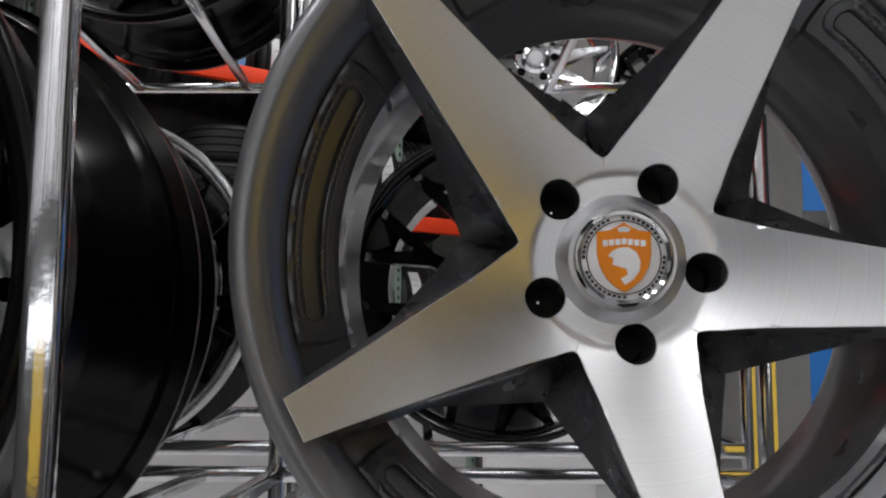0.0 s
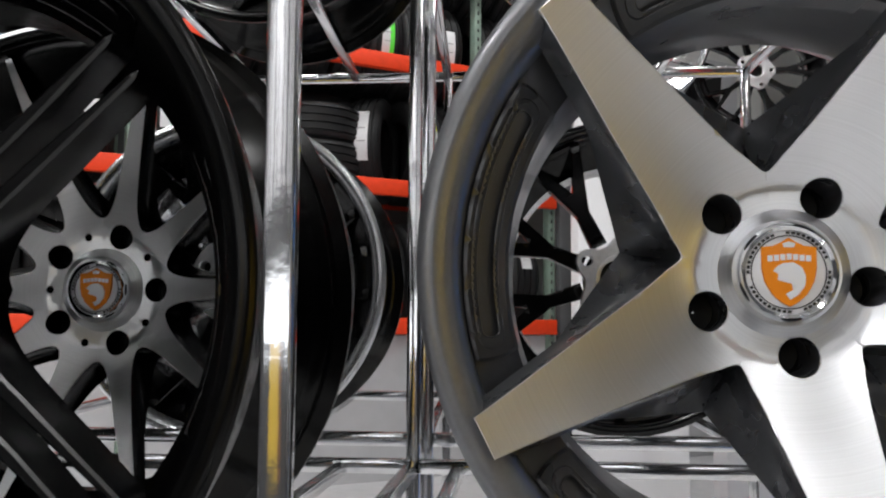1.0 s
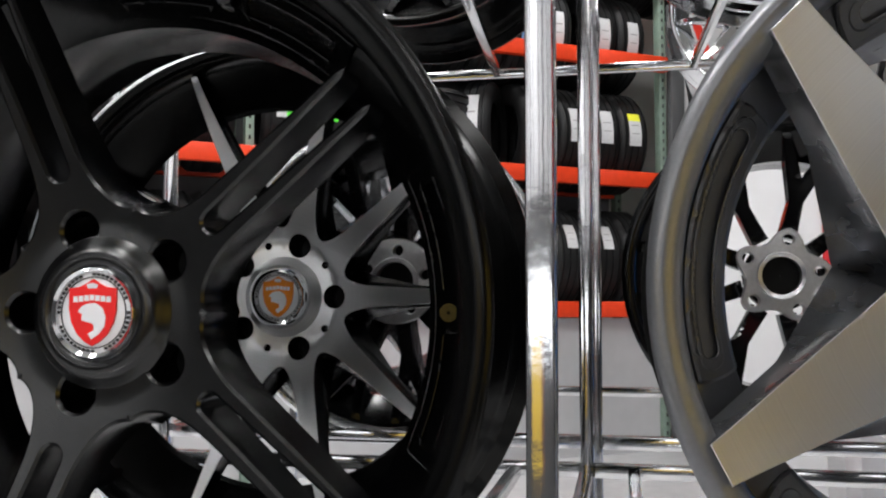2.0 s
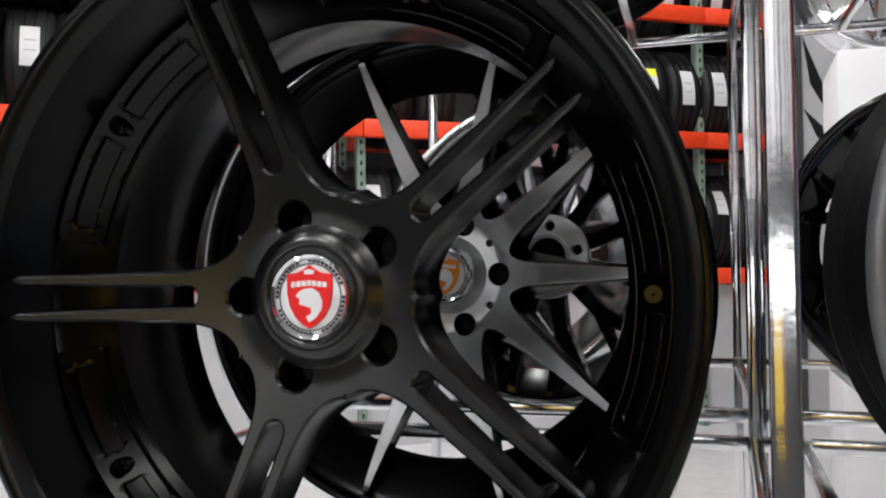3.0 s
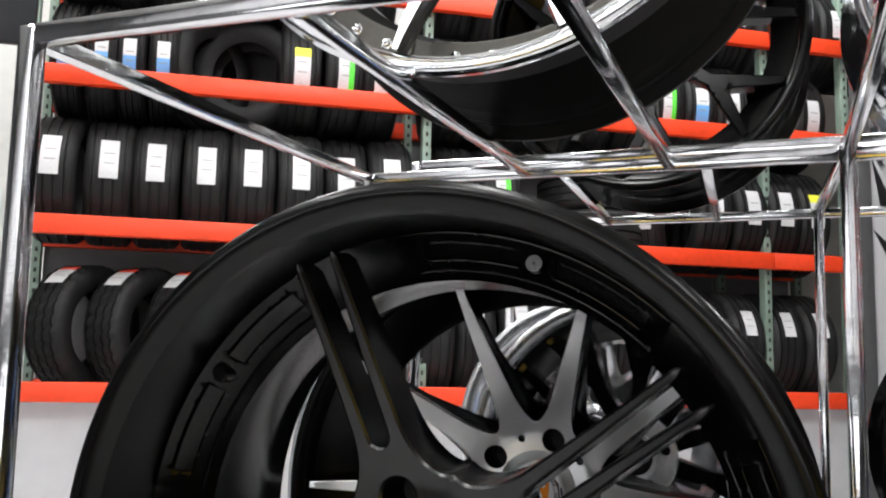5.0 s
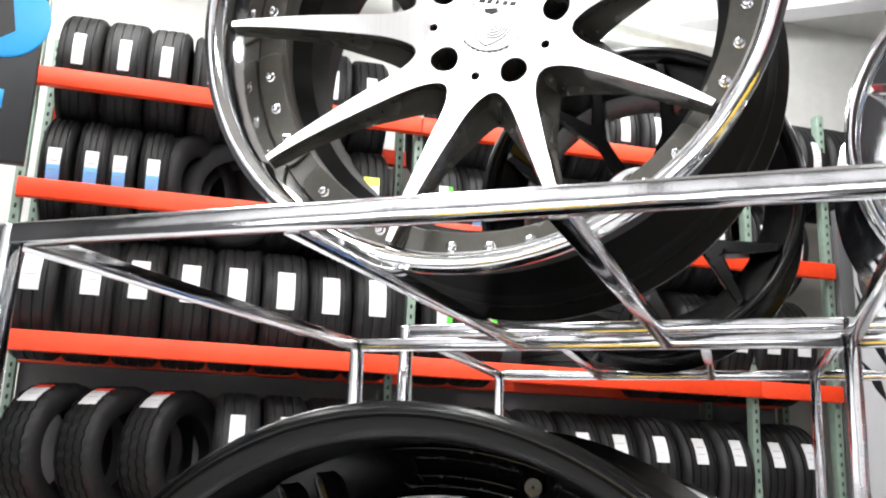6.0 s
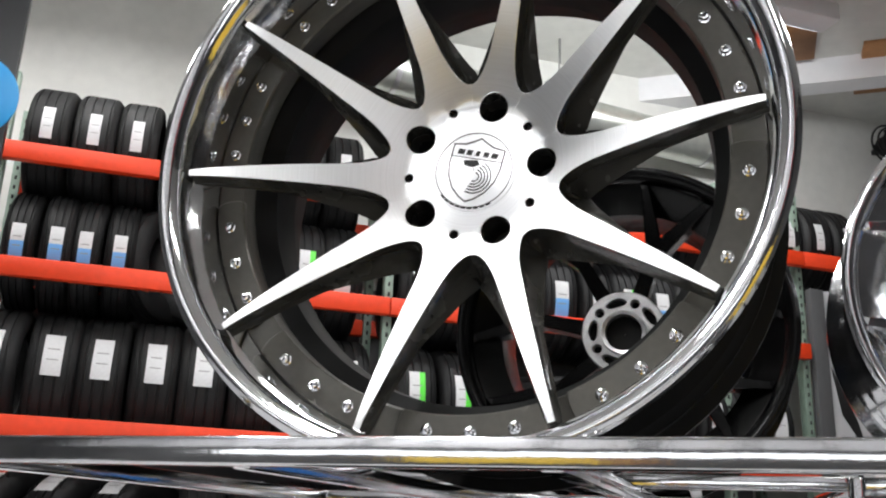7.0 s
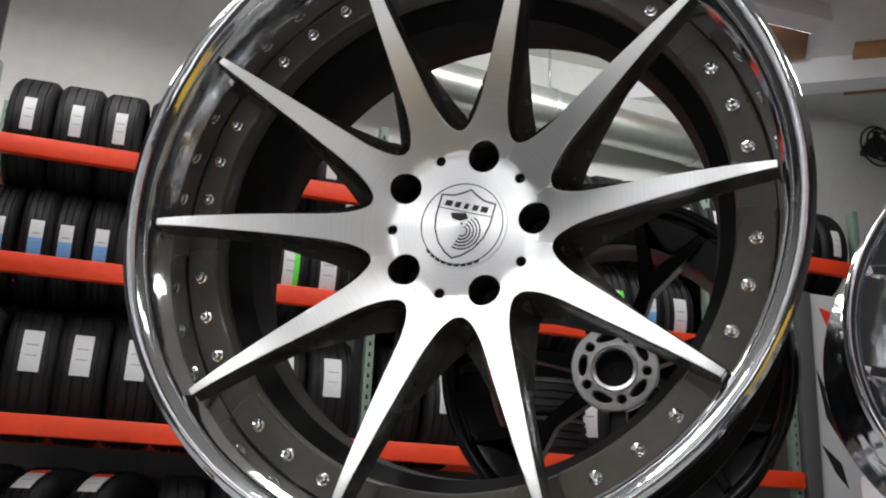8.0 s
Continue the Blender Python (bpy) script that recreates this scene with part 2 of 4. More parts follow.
def plate(outer, holes, front, thick, chamfer=0.0015, seam=None, step=0.007, draft=0.0, half=None):
    """A curved plate in x and z, cut out by outlines, with chamfered edges and walls of its depth.
    front, thick: functions of x, z. draft: how far the walls flare out towards the back, a number or a function of x, z; half: the angle of the seams. seam: which outline points stay sharp and unwalled. Materials: 0 face, 1 walls and back."""
    from mathutils.geometry import delaunay_2d_cdt
    outer = densify(outer, step)
    loops = [outer] + [densify(h, step) for h in holes]
    pts, edges, soft, wall = [], [], [], []
    for loop in loops:
        s = len(pts)
        n = len(loop)
        pts += loop
        edges += [(s + i, s + (i + 1) % n) for i in range(n)]
    nb = len(pts)
    flare = [(0.0, 0.0)] * nb
    q = np.array(outer)
    d = np.roll(q, -1, 0) - np.roll(q, 1, 0)
    d /= np.maximum(np.hypot(d[:, 0], d[:, 1]), 1e-9)[:, None]
    turn = 1 if np.sum(q[:, 0] * np.roll(q[:, 1], -1) - q[:, 1] * np.roll(q[:, 0], -1)) > 0 else -1
    for i in range(len(outer)):
        amount = draft(*outer[i]) if callable(draft) else draft
        r = math.hypot(*outer[i])
        if half and abs(abs(math.atan2(*outer[i])) - half) < 1e-3:
            flare[i] = (outer[i][0] / r * amount, outer[i][1] / r * amount)
        else:
            flare[i] = (d[i, 1] * turn * amount, -d[i, 0] * turn * amount)
    # ring just inside every edge, for the chamfer
    ring = []
    for k, loop in enumerate(loops):
        q = np.array(loop)
        d = np.roll(q, -1, 0) - np.roll(q, 1, 0)
        d /= np.maximum(np.hypot(d[:, 0], d[:, 1]), 1e-9)[:, None]
        nrm = np.stack([-d[:, 1], d[:, 0]], 1)
        area = 0.5 * np.sum(q[:, 0] * np.roll(q[:, 1], -1) - q[:, 1] * np.roll(q[:, 0], -1))
        sign = (1 if area > 0 else -1) * (1 if k == 0 else -1)
        ring.append(q + nrm * sign * chamfer)
    ring = np.concatenate(ring)
    lo, hi = np.min(outer, 0), np.max(outer, 0)
    gx, gz = np.meshgrid(np.arange(lo[0], hi[0], step), np.arange(lo[1], hi[1], step))
    grid = np.stack([gx.ravel(), gz.ravel()], 1)

    def material_at(p, margin):
        ok = inside(outer, p)
        for h in loops[1:]:
            ok &= ~inside(h, p)
        for l in loops:
            ok &= edge_distance(l, p) > margin
        return ok
    ring = ring[material_at(ring, chamfer * 0.7)]
    grid = grid[material_at(grid, max(chamfer * 2, step * 0.45))]
    allp = [Vector(p) for p in pts] + [Vector(p) for p in ring] + [Vector(p) for p in grid]
    vs, es, fs, ov, _, _ = delaunay_2d_cdt(allp, edges, [], 0, 1e-7)
    cen = np.array([np.mean([vs[i] for i in f], 0) for f in fs])
    good = inside(outer, cen)
    for h in loops[1:]:
        good &= ~inside(h, cen)
    border = [any(o < nb for o in ids) for ids in ov]
    bm = bmesh.new()
    fv, mv, bv = [], {}, []
    for v, on, ids in zip(vs, border, ov):
        x, z = v
        fx, fz = flare[min(ids)] if on and min(ids) < len(outer) and not (seam and seam(x, z)) else (0.0, 0.0)
        if half and (fx or fz):
            # neighbours meet on the line between two spokes
            reach = max(0.0, z + fz) * math.tan(half)
            fx = max(-reach, min(reach, x + fx)) - x
        y = front(x, z)
        drop = chamfer if on and not (seam and seam(x, z)) else 0
        fv.append(bm.verts.new((x, y + drop, z)))
        th = thick(x, z)
        bv.append(bm.verts.new((x + fx, y + th, z + fz)))
        if on:
            mv[len(fv) - 1] = [bm.verts.new((x + fx * k, y + drop + (th - drop) * q, z + fz * k)) for q, k in ((0.3, 0.06), (0.6, 0.25), (0.85, 0.62))] if draft else []
    count = {}
    rim_face = set()
    for f, ok in zip(fs, good):
        if not ok:
            continue
        a = bm.faces.new([fv[i] for i in f])
        b = bm.faces.new([bv[i] for i in reversed(f)])
        b.material_index = 1
        if any(border[i] and not (seam and seam(*vs[i])) for i in f):
            rim_face.add(a)
        for i in range(3):
            e = (f[i], f[(i + 1) % 3])
            count[tuple(sorted(e))] = count.get(tuple(sorted(e)), []) + [e]
    for key, dirs in count.items():
        if len(dirs) == 1:
            i, j = dirs[0]
            if seam and seam(*vs[i]) and seam(*vs[j]):
                continue
            ci, cj = [fv[i], *mv[i], bv[i]], [fv[j], *mv[j], bv[j]]
            for k in range(len(ci) - 1):
                f = bm.faces.new((cj[k], ci[k], ci[k + 1], cj[k + 1]))
                f.material_index = 1
    bmesh.ops.delete(bm, geom=[v for v in bm.verts if not v.link_faces], context="VERTS")
    for e in bm.edges:
        if len(e.link_faces) == 2:
            p, q = e.link_faces
            if (p in rim_face) != (q in rim_face) or p.material_index != q.material_index:
                e.smooth = False
    # the front looks along -y
    bm.normal_update()
    s = sum(f.normal.y * f.calc_area() for f in bm.faces if f.material_index == 0)
    if s > 0:
        bmesh.ops.reverse_faces(bm, faces=bm.faces)
    return bm


def circle(cx, cz, r, n=24):
    return [(cx + r * math.cos(2 * math.pi * k / n), cz + r * math.sin(2 * math.pi * k / n)) for k in range(n)]


def arc_slot(r0, r1, half, round_ends=1.0):
    """A band between two radii, bent about the axis, with rounded ends."""
    mid, h = (r0 + r1) / 2, (r1 - r0) / 2
    pts = [(r1, t) for t in np.linspace(-half, half, 16)]
    pts += [(mid + h * math.cos(q), half + round_ends * h * math.sin(q) / mid) for q in np.linspace(0, math.pi, 9)[1:-1]]
    pts += [(r0, t) for t in np.linspace(half, -half, 16)]
    pts += [(mid - h * math.cos(q), -half - round_ends * h * math.sin(q) / mid) for q in np.linspace(0, math.pi, 9)[1:-1]]
    return [(r * math.sin(t), r * math.cos(t)) for r, t in pts]


def spoke_sector(count, r_hub, r_notch, fillet, width, r_end, tip=0.0):
    """The outline of one spoke with its share of the hub. width: half width over the distance from the axis."""
    h = math.pi / count
    right = []
    xs, zs = r_notch * math.sin(h), r_notch * math.cos(h)
    for k in range(5):
        r = r_hub + (r_notch - r_hub) * k / 5
        right.append((r * math.sin(h), r * math.cos(h)))
    gap = xs - width(zs)
    for k in range(11):
        u = 1 - math.cos(math.pi / 2 * k / 10)
        z = zs + fillet * u
        e = 1 - math.sqrt(max(0, 1 - (1 - u) ** 2))
        right.append((min(width(z) + gap * e, z * math.tan(h)), z))
    for k in range(1, 9):
        z = zs + fillet + (r_end - zs - fillet) * k / 8
        right.append((width(z), z))
    top = [(0, r_end + tip)] if tip else []
    inner = [(r_hub * math.sin(t), r_hub * math.cos(t)) for t in np.linspace(-h, h, 8)[1:-1]]
    left = [(-x, z) for x, z in reversed(right)]
    return right + top + left + [tuple(p) for p in inner], (lambda x, z: abs(abs(math.atan2(x, z)) - h) < 1e-3 and math.hypot(x, z) < r_notch * 0.995)


def shield(w, h):
    """A heraldic shield outline, w wide and h high."""
    half = [(0.0, 0.5), (0.12, 0.44), (0.28, 0.38), (0.5, 0.36), (0.5, 0.05), (0.45, -0.14), (0.32, -0.32), (0.15, -0.44), (0.0, -0.5)]
    pts = half + [(-x, z) for x, z in reversed(half[1:-1])]
    return [(x * w, z * h) for x, z in pts]


def flat_plate(outline, depth, y):
    return plate(outline, [], lambda x, z: y, lambda x, z: depth, 0.0003, None, 0.004)


def centre_cap(wheel, y, r, colour, centre):
    """A domed cap with a chrome ring, a ticked border, and a shield with a plain emblem."""
    cap = part("centre_cap", lathe([(0.0005, y - 0.001), (r * 0.8, y - 0.0005), (r * 0.86, y + 0.001), (r * 0.86, y + 0.012), (0.0005, y + 0.012)], 48), CAP_WHITE, wheel, "white centre cap", loc=centre)
    part("cap_ring", lathe([(r * 0.86, y - 0.0015), (r * 0.93, y - 0.003), (r, y), (r, y + 0.014), (r * 0.86, y + 0.014)], 64), CHROME, cap, "chrome ring")
    part("border_band", lathe([(r * 0.73, y - 0.0012), (r * 0.75, y - 0.0012), (r * 0.75, y + 0.002), (r * 0.73, y + 0.002)], 64), INK, cap, "thin dark border line")
    bars = bmesh.new()
    for k in range(48):
        t = 2 * math.pi * k / 48
        if k % 12 > 9:
            continue
        sub = box_bm(-r * 0.032, r * 0.032, y - 0.0016, y, r * 0.775, r * 0.825)
        sub.transform(Matrix.Rotation(t, 4, "Y"))
        me = bpy.data.meshes.new("tick")
        sub.to_mesh(me)
        sub.free()
        bars.from_mesh(me)
        bpy.data.meshes.remove(me)
    tagged(part("lettering_ring", bars, INK, cap, "ring of dark lettering bars"), kind="stuff")
    bm = flat_plate(shield(r * 1.08, r * 1.4), 0.002, y - 0.0026)
    part("shield", bm, colour, cap, "coloured shield")
    for k in range(7):
        nx, lift = (k - 3) * 0.125 * r, -0.012 * r * abs(k - 3)
        part("name_bar", flat_plate([(nx - r * 0.05, r * 0.25 + lift), (nx + r * 0.05, r * 0.25 + lift), (nx + r * 0.05, r * 0.37 + lift), (nx - r * 0.05, r * 0.37 + lift)], 0.001, y - 0.0033), CAP_WHITE, cap)
    part("crown", flat_plate([(-r * 0.1, r * 0.5), (r * 0.1, r * 0.5), (r * 0.13, r * 0.58), (0.0, r * 0.62), (-r * 0.13, r * 0.58)], 0.001, y - 0.0033), CAP_WHITE, cap)
    blob = [(-0.12, 0.18), (0.08, 0.2), (0.24, 0.1), (0.32, -0.08), (0.3, -0.28), (0.16, -0.46), (0.0, -0.56), (-0.08, -0.44), (0.06, -0.36), (0.04, -0.24), (-0.1, -0.2), (-0.24, -0.16), (-0.22, -0.04), (-0.32, 0.02), (-0.24, 0.12)]
    bm = flat_plate([(x * r, z * r) for x, z in blob], 0.001, y - 0.0033)
    part("emblem", bm, CAP_WHITE, cap)
    return cap


def rim_mesh(R, W, lip=0.02, step=0.02, drop=0.045, mats=None, slope=0.03, lip_edges=5, throat=0.55):
    """The barrel: flange and lip in front, a wall back to the step, a sloping seat, drop centre, rear flange."""
    inner = [(R - 0.001, 0.0008), (R - 0.005, -0.001), (R - 0.3 * lip - 0.003, -0.0006), (R - 0.75 * lip, 0.003), (R - lip, 0.0095), (R - lip - 0.002, step), (R - lip - 0.008, step + 0.004), (R - drop - 0.008, step + slope),
             (R - drop - 0.01, max(W * throat, step + slope + 0.01)), (R - 0.028, W * (0.25 + throat)), (R - 0.022, W - 0.02), (R - 0.008, W - 0.004)]
    outer = [(R - 0.002, W), (R, W - 0.004), (R, W - 0.01), (R - 0.012, W - 0.016), (R - 0.0135, W * 0.88), (R - 0.0105, W * 0.865), (R - 0.0105, W * 0.85), (R - 0.015, W * 0.835), (R - 0.02, W * 0.8), (R - 0.0175, W * 0.785), (R - 0.0225, W * 0.77), (R - drop + 0.006, W * 0.66), (R - drop + 0.009, W * 0.645), (R - drop + 0.004, W * 0.62), (R - drop + 0.004, step + slope + 0.004), (R - 0.013, step + 0.002), (R - 0.0105, 0.02), (R, 0.012), (R + 0.001, 0.004)]
    prof = inner + outer
    idx = None
    if mats:
        idx = [mats[0] if i < lip_edges or i >= len(prof) - 2 else (mats[1] if i < len(inner) else mats[2]) for i in range(len(prof))]
    return lathe(prof, 128, idx)


def lug_cup(r, y0, depth):
    """The inside of a bolt hole: a tube with a conical seat."""
    return lathe([(r, y0), (r, y0 + depth), (r * 0.4, y0 + depth + 0.002), (0.001, y0 + depth + 0.002), (0.001, y0 + depth + 0.004), (r + 0.0012, y0 + depth + 0.004), (r + 0.0012, y0)], 24)


def wheel_base(name, x, y, z, R, turn, label, lean=0.0):
    """An empty on the rail under the wheel; the axis is R above it."""
    return thing(name, pose(x, y, z - R, lean, 0, turn), label, "wheel", "alloy wheels on the racks")


# ---- the hall ----
x0, x1, y0, y1, top = HALL


def setting(name, bm, mat, label):
    return tagged(part(name, bm, mat, None, "", False), label, name.split("_")[0], "", "structure")


setting("floor", box_bm(x0, x1, y0, y1, -0.1, 0.0), FLOOR, "pale tiled shop floor")
setting("ceiling", box_bm(x0, x1, y0, y1, top, top + 0.1), CEIL, "pale ceiling boards over the hall")
setting("wall_north", box_bm(x0, x1, y1, y1 + 0.12, 0.0, top), WALL, "light grey painted hall wall")
sx0, sx1, sz0, sz1 = FILL_OPENING
for a, b, low, high in ((x0, sx0, 0.0, top), (sx1, x1, 0.0, top), (sx0, sx1, 0.0, sz0), (sx0, sx1, sz1, top)):
    setting("wall_south", box_bm(a, b, y0 - 0.12, y0, low, high), SHADE, "dark painted wall round the added opening")
# made-up window behind the camera; its light brightens wheel faces and posts
window = tagged(new("window_1"), "wide made-up window for fill light, with dark mullions", "window", "", "structure")
window.matrix_world = pose(0, y0, 0)
for k, mx in enumerate((0.0, 0.7, 1.25, 2.1, 2.8, 3.5, 4.2, 4.75, 5.16)):
    part("mullion", box_bm(sx0 + mx, sx0 + mx + 0.04, -0.06, -0.01, sz0, sz1, 0.004), INK, window)
setting("wall_west", box_bm(x0 - 0.12, x0, y0, y1, 0.0, top), SHADE, "plain painted hall wall")
setting("wall_east", box_bm(x1, x1 + 0.12, y0, y1, 0.0, top), SHADE, "plain painted hall wall")

for lx, ly, _ in LAMPS:
    lamp = thing("ceiling_light", pose(lx, ly, 4.04), "long white fluorescent ceiling light", "ceiling light", "ceiling lights")
    part("housing", box_bm(-0.16, 0.16, -1.0, 1.0, 0.02, 0.1, 0.01), PANEL, lamp)
    part("diffuser", box_bm(-0.14, 0.14, -0.97, 0.97, 0.0, 0.02, 0.004), LAMP, lamp, "glowing diffuser")
    for oy in (-0.7, 0.7):
        part("hanger", box_bm(-0.006, 0.006, oy - 0.006, oy + 0.006, 0.1, top - 4.04), STEEL, lamp)

# housing for the fill light added over the shelf wall
wall_fill = thing("wall_light", pose(-0.6, 3.9, 4.04, 0, 0, 34.6), "white lamp added to brighten the shelf wall", "ceiling light", "ceiling lights")
part("housing", box_bm(-0.98, 0.98, -0.1, 0.06, 0.03, 0.14, 0.01), PANEL, wall_fill)
for ox in (-0.7, 0.7):
    part("hanger", box_bm(ox - 0.006, ox + 0.006, -0.03, -0.018, 0.14, top - 4.04), STEEL, wall_fill)

# ---- the tyre shelving: beams on perforated posts, turned from the racks ----
ANG = radians(34.6)
SHELF = Matrix.Translation((-1.0, 4.362, 0)) @ Matrix.Rotation(ANG, 4, "Z")
BEAMS = [(0.843, 0.0), (1.606, 0.0), (2.314, 0.0), (2.873, 0.0)]
POSTS = [-3.21, -1.3, 0.67, 1.2]
shelving = thing("tyre_shelving", SHELF, "orange-beamed tyre shelving on green posts", "shelving")
for s in POSTS:
    for d in (0.02, 0.5):
        post = part("post", box_bm(s - 0.022, s + 0.022, d, d + 0.06, 0, 3.3, 0.004), POST, shelving)
        bm = bmesh.new()
        for k in range(60):
            box(bm, s - 0.006, s + 0.006, d - 0.0015, d + 0.002, 0.1 + k * 0.053, 0.122 + k * 0.053)
        bmesh.ops.recalc_face_normals(bm, faces=bm.faces)
        tagged(part("slot_strip", bm, INK, post, "dark row of slots"), kind="stuff")
for z, _ in BEAMS:
    for a, b in zip(POSTS[:-1], POSTS[1:]):
        for d in (-0.04, 0.52):
            part("beam", box_bm(a + 0.002, b - 0.002, d, d + 0.05, z - 0.045, z + 0.045, 0.006), ORANGE, shelving, "orange steel beam")
# the top tier runs on past the end post
for d in (0.05, 0.5):
    part("post", box_bm(1.75, 1.794, d, d + 0.06, 0, 3.3, 0.004), POST, shelving)
for d in (-0.04, 0.52):
    part("beam", box_bm(1.202, 1.79, d, d + 0.05, BEAMS[3][0] - 0.045, BEAMS[3][0] + 0.045, 0.006), ORANGE, shelving, "orange steel beam")
setting("wall_shelf_back", box_bm(-3.6, 4.0, 0.85, 0.93, 0.0, top), WALL, "light grey wall behind the shelving").matrix_world = SHELF
setting("panel_low", box_bm(-3.21, 1.2, 0.06, 0.09, 0.0, 0.79), DIM_BOARD, "light grey board closing the shelf base").matrix_world = SHELF

# dark sheets added where the wall behind the tyres lies in shade
for a, b, high in ((POSTS[0], POSTS[1], 2.82), (POSTS[1], POSTS[2], 2.55), (POSTS[2], POSTS[3], 2.82)):
    part("shade_panel", box_bm(a + 0.025, b - 0.025, 0.575, 0.595, 0.8, high, 0.003), SHELF_SHADE, shelving, "dark sheet standing in for shade behind the tyres")


def tyre_body(R, w, blocks=False):
    """A tyre standing on its tread: sidewalls, rounded shoulders and grooves round the tread; axis along x."""
    h, ri = w / 2, R * 0.6
    prof = [(ri, -h * 0.72), (ri + 0.02, -h * 0.9), (R * 0.8, -h), (R * 0.92, -h * 0.96), (R * 0.975, -h * 0.82)]
    n = 4
    for k in range(n):
        c = -h * 0.62 + k * h * 1.24 / (n - 1)
        g = 0.006
        prof += [(R, c - g), (R - 0.009, c - g * 0.7), (R - 0.009, c + g * 0.7), (R, c + g)]
    prof += [(R * 0.975, h * 0.82), (R * 0.92, h * 0.96), (R * 0.8, h), (ri + 0.02, h * 0.9), (ri, h * 0.72), (ri + 0.03, h * 0.6), (R * 0.9, h * 0.7), (R * 0.9, -h * 0.7), (ri + 0.03, -h * 0.6)]
    bm = lathe(prof, 120 if blocks else 56)
    if blocks:
        # cross cuts between the tread blocks, slanted from the middle outwards
        for v in bm.verts:
            r = math.hypot(v.co.x, v.co.z)
            if r > R * 0.97:
                k = round(math.atan2(v.co.x, v.co.z) / (2 * math.pi) * 120) + round(abs(v.co.y) / 0.03)
                if k % 4 == 0:
                    v.co.x *= 1 - 0.011 / r
                    v.co.z *= 1 - 0.011 / r
    bm.transform(Matrix.Rotation(radians(-90), 4, "Z"))
    return bm


def tyre_label(R, w, a0, a1, split=0.0, side=0):
    """A paper sticker bent over the tread between two angles above the horizontal; split: the coloured share."""
    bm = bmesh.new()
    n = 8
    cols = [(-w / 2, w / 2, 0)] if not split or side else [(-w / 2, w / 2 - w * split, 0), (w / 2 - w * split, w / 2, 1)]
    for c0, c1, mi in cols:
        rows = []
        for k in range(n + 1):
            t = a0 + (a1 - a0) * k / n
            rows.append([bm.verts.new((x, -math.cos(t) * rr, math.sin(t) * rr)) for x in (c0, c1) for rr in (R + 0.0015, R - 0.003)])
        for k in range(n):
            a, b = rows[k], rows[k + 1]
            m = mi
            if side and (k >= n - n * split if side > 0 else k < n * split):
                m = 1
            for q in ((a[0], a[2], b[2], b[0]), (a[0], b[0], b[1], a[1]), (a[2], a[3], b[3], b[2])):
                f = bm.faces.new(q)
                f.material_index = m
    bmesh.ops.recalc_face_normals(bm, faces=bm.faces)
    return bm


TYRE_WORDS = {None: "black tyre with a white tread label", "blue": "black tyre with a white and blue label", "green": "black tyre with a white and green label",
              "yellow": "black tyre with a white and yellow label", "red": "black winter tyre with a red-topped label", "bare": "black tyre with a plain tread"}
TINT = {"blue": BLUE, "green": GREEN, "yellow": YELLOW, "red": RED}
tyre_kinds = {}


def tyre(s, z_beam, R, w, sink, tint=None, up=0.3, turn=0.0, depth=0.3, size=(0.075, 0.3), m=None):
    """A tyre on the shelf at s along it; up: height of the label's middle over the beam."""
    zc = z_beam + 0.045 + R - sink
    at = SHELF @ pose(s, depth, zc - R, 0, 0, turn) if m is None else m
    key = (R, w, tint, round(up, 2), size)
    if key in tyre_kinds:
        return copy_thing(tyre_kinds[key], at)
    ob = thing("tyre", at, TYRE_WORDS[tint], "tyre", "tyres on the shelving")
    part("carcass", tyre_body(R, w, tint == "red"), RUBBER, ob, loc=(0, 0, R))
    if tint != "bare":
        mid = math.asin(max(-0.95, min(0.97, (z_beam + up - zc) / R)))
        half = size[1] / 2 / R
        mats = [PAPER, TINT[tint]] if tint else [PAPER]
        share, side = {"blue": (0.4, -1), "green": (0.35, 0), "yellow": (0.35, 1), "red": (0.25, 1), None: (0, 0)}[tint]
        label = part("label", tyre_label(R, size[0], mid - half, mid + half, share, side), mats, ob, "paper tread label", loc=(0, 0, R))
        for lo, hi, wide in ((0.2, 0.26, 0.6), (-0.3, -0.25, 0.6)):
            part("print_bar", tyre_label(R + 0.0009, size[0] * wide, mid + half * lo, mid + half * hi), PRINT, label)
    tyre_kinds[key] = ob
    return ob


rnd = random.Random(4)


def row(z, s0, s1, R, w, sink, tints, up, size, gap=0.004, lean=0.0):
    s, k = s0, 0
    while s < s1:
        tyre(s, z, R, w, sink, tints[k % len(tints)], up, lean + rnd.uniform(-3, 3), 0.3 + rnd.uniform(-0.02, 0.02), size)
        s += w + gap
        k += 1


row(BEAMS[3][0], -3.02, -1.4, 0.3, 0.205, 0.2, [None], 0.17, (0.055, 0.17))
row(BEAMS[3][0], -1.15, 1.7, 0.3, 0.205, 0.2, [None], 0.17, (0.055, 0.17))
row(BEAMS[2][0], -3.06, -2.5, 0.29, 0.145, 0.18, ["blue"], 0.13, (0.06, 0.17))
tyre(-2.42, BEAMS[2][0], 0.29, 0.17, 0.18, "bare", 0.1, -40)
tyre(-2.2, BEAMS[2][0], 0.29, 0.2, 0.18, "bare", 0.1, 75)
row(BEAMS[2][0], -1.95, -1.4, 0.3, 0.2, 0.18, ["yellow", "green"], 0.15, (0.08, 0.2))
row(BEAMS[2][0], -1.15, 0.6, 0.3, 0.2, 0.18, ["green", "blue", None], 0.15, (0.075, 0.2))
row(BEAMS[2][0], 0.78, 1.06, 0.3, 0.2, 0.18, [None], 0.15, (0.075, 0.2))
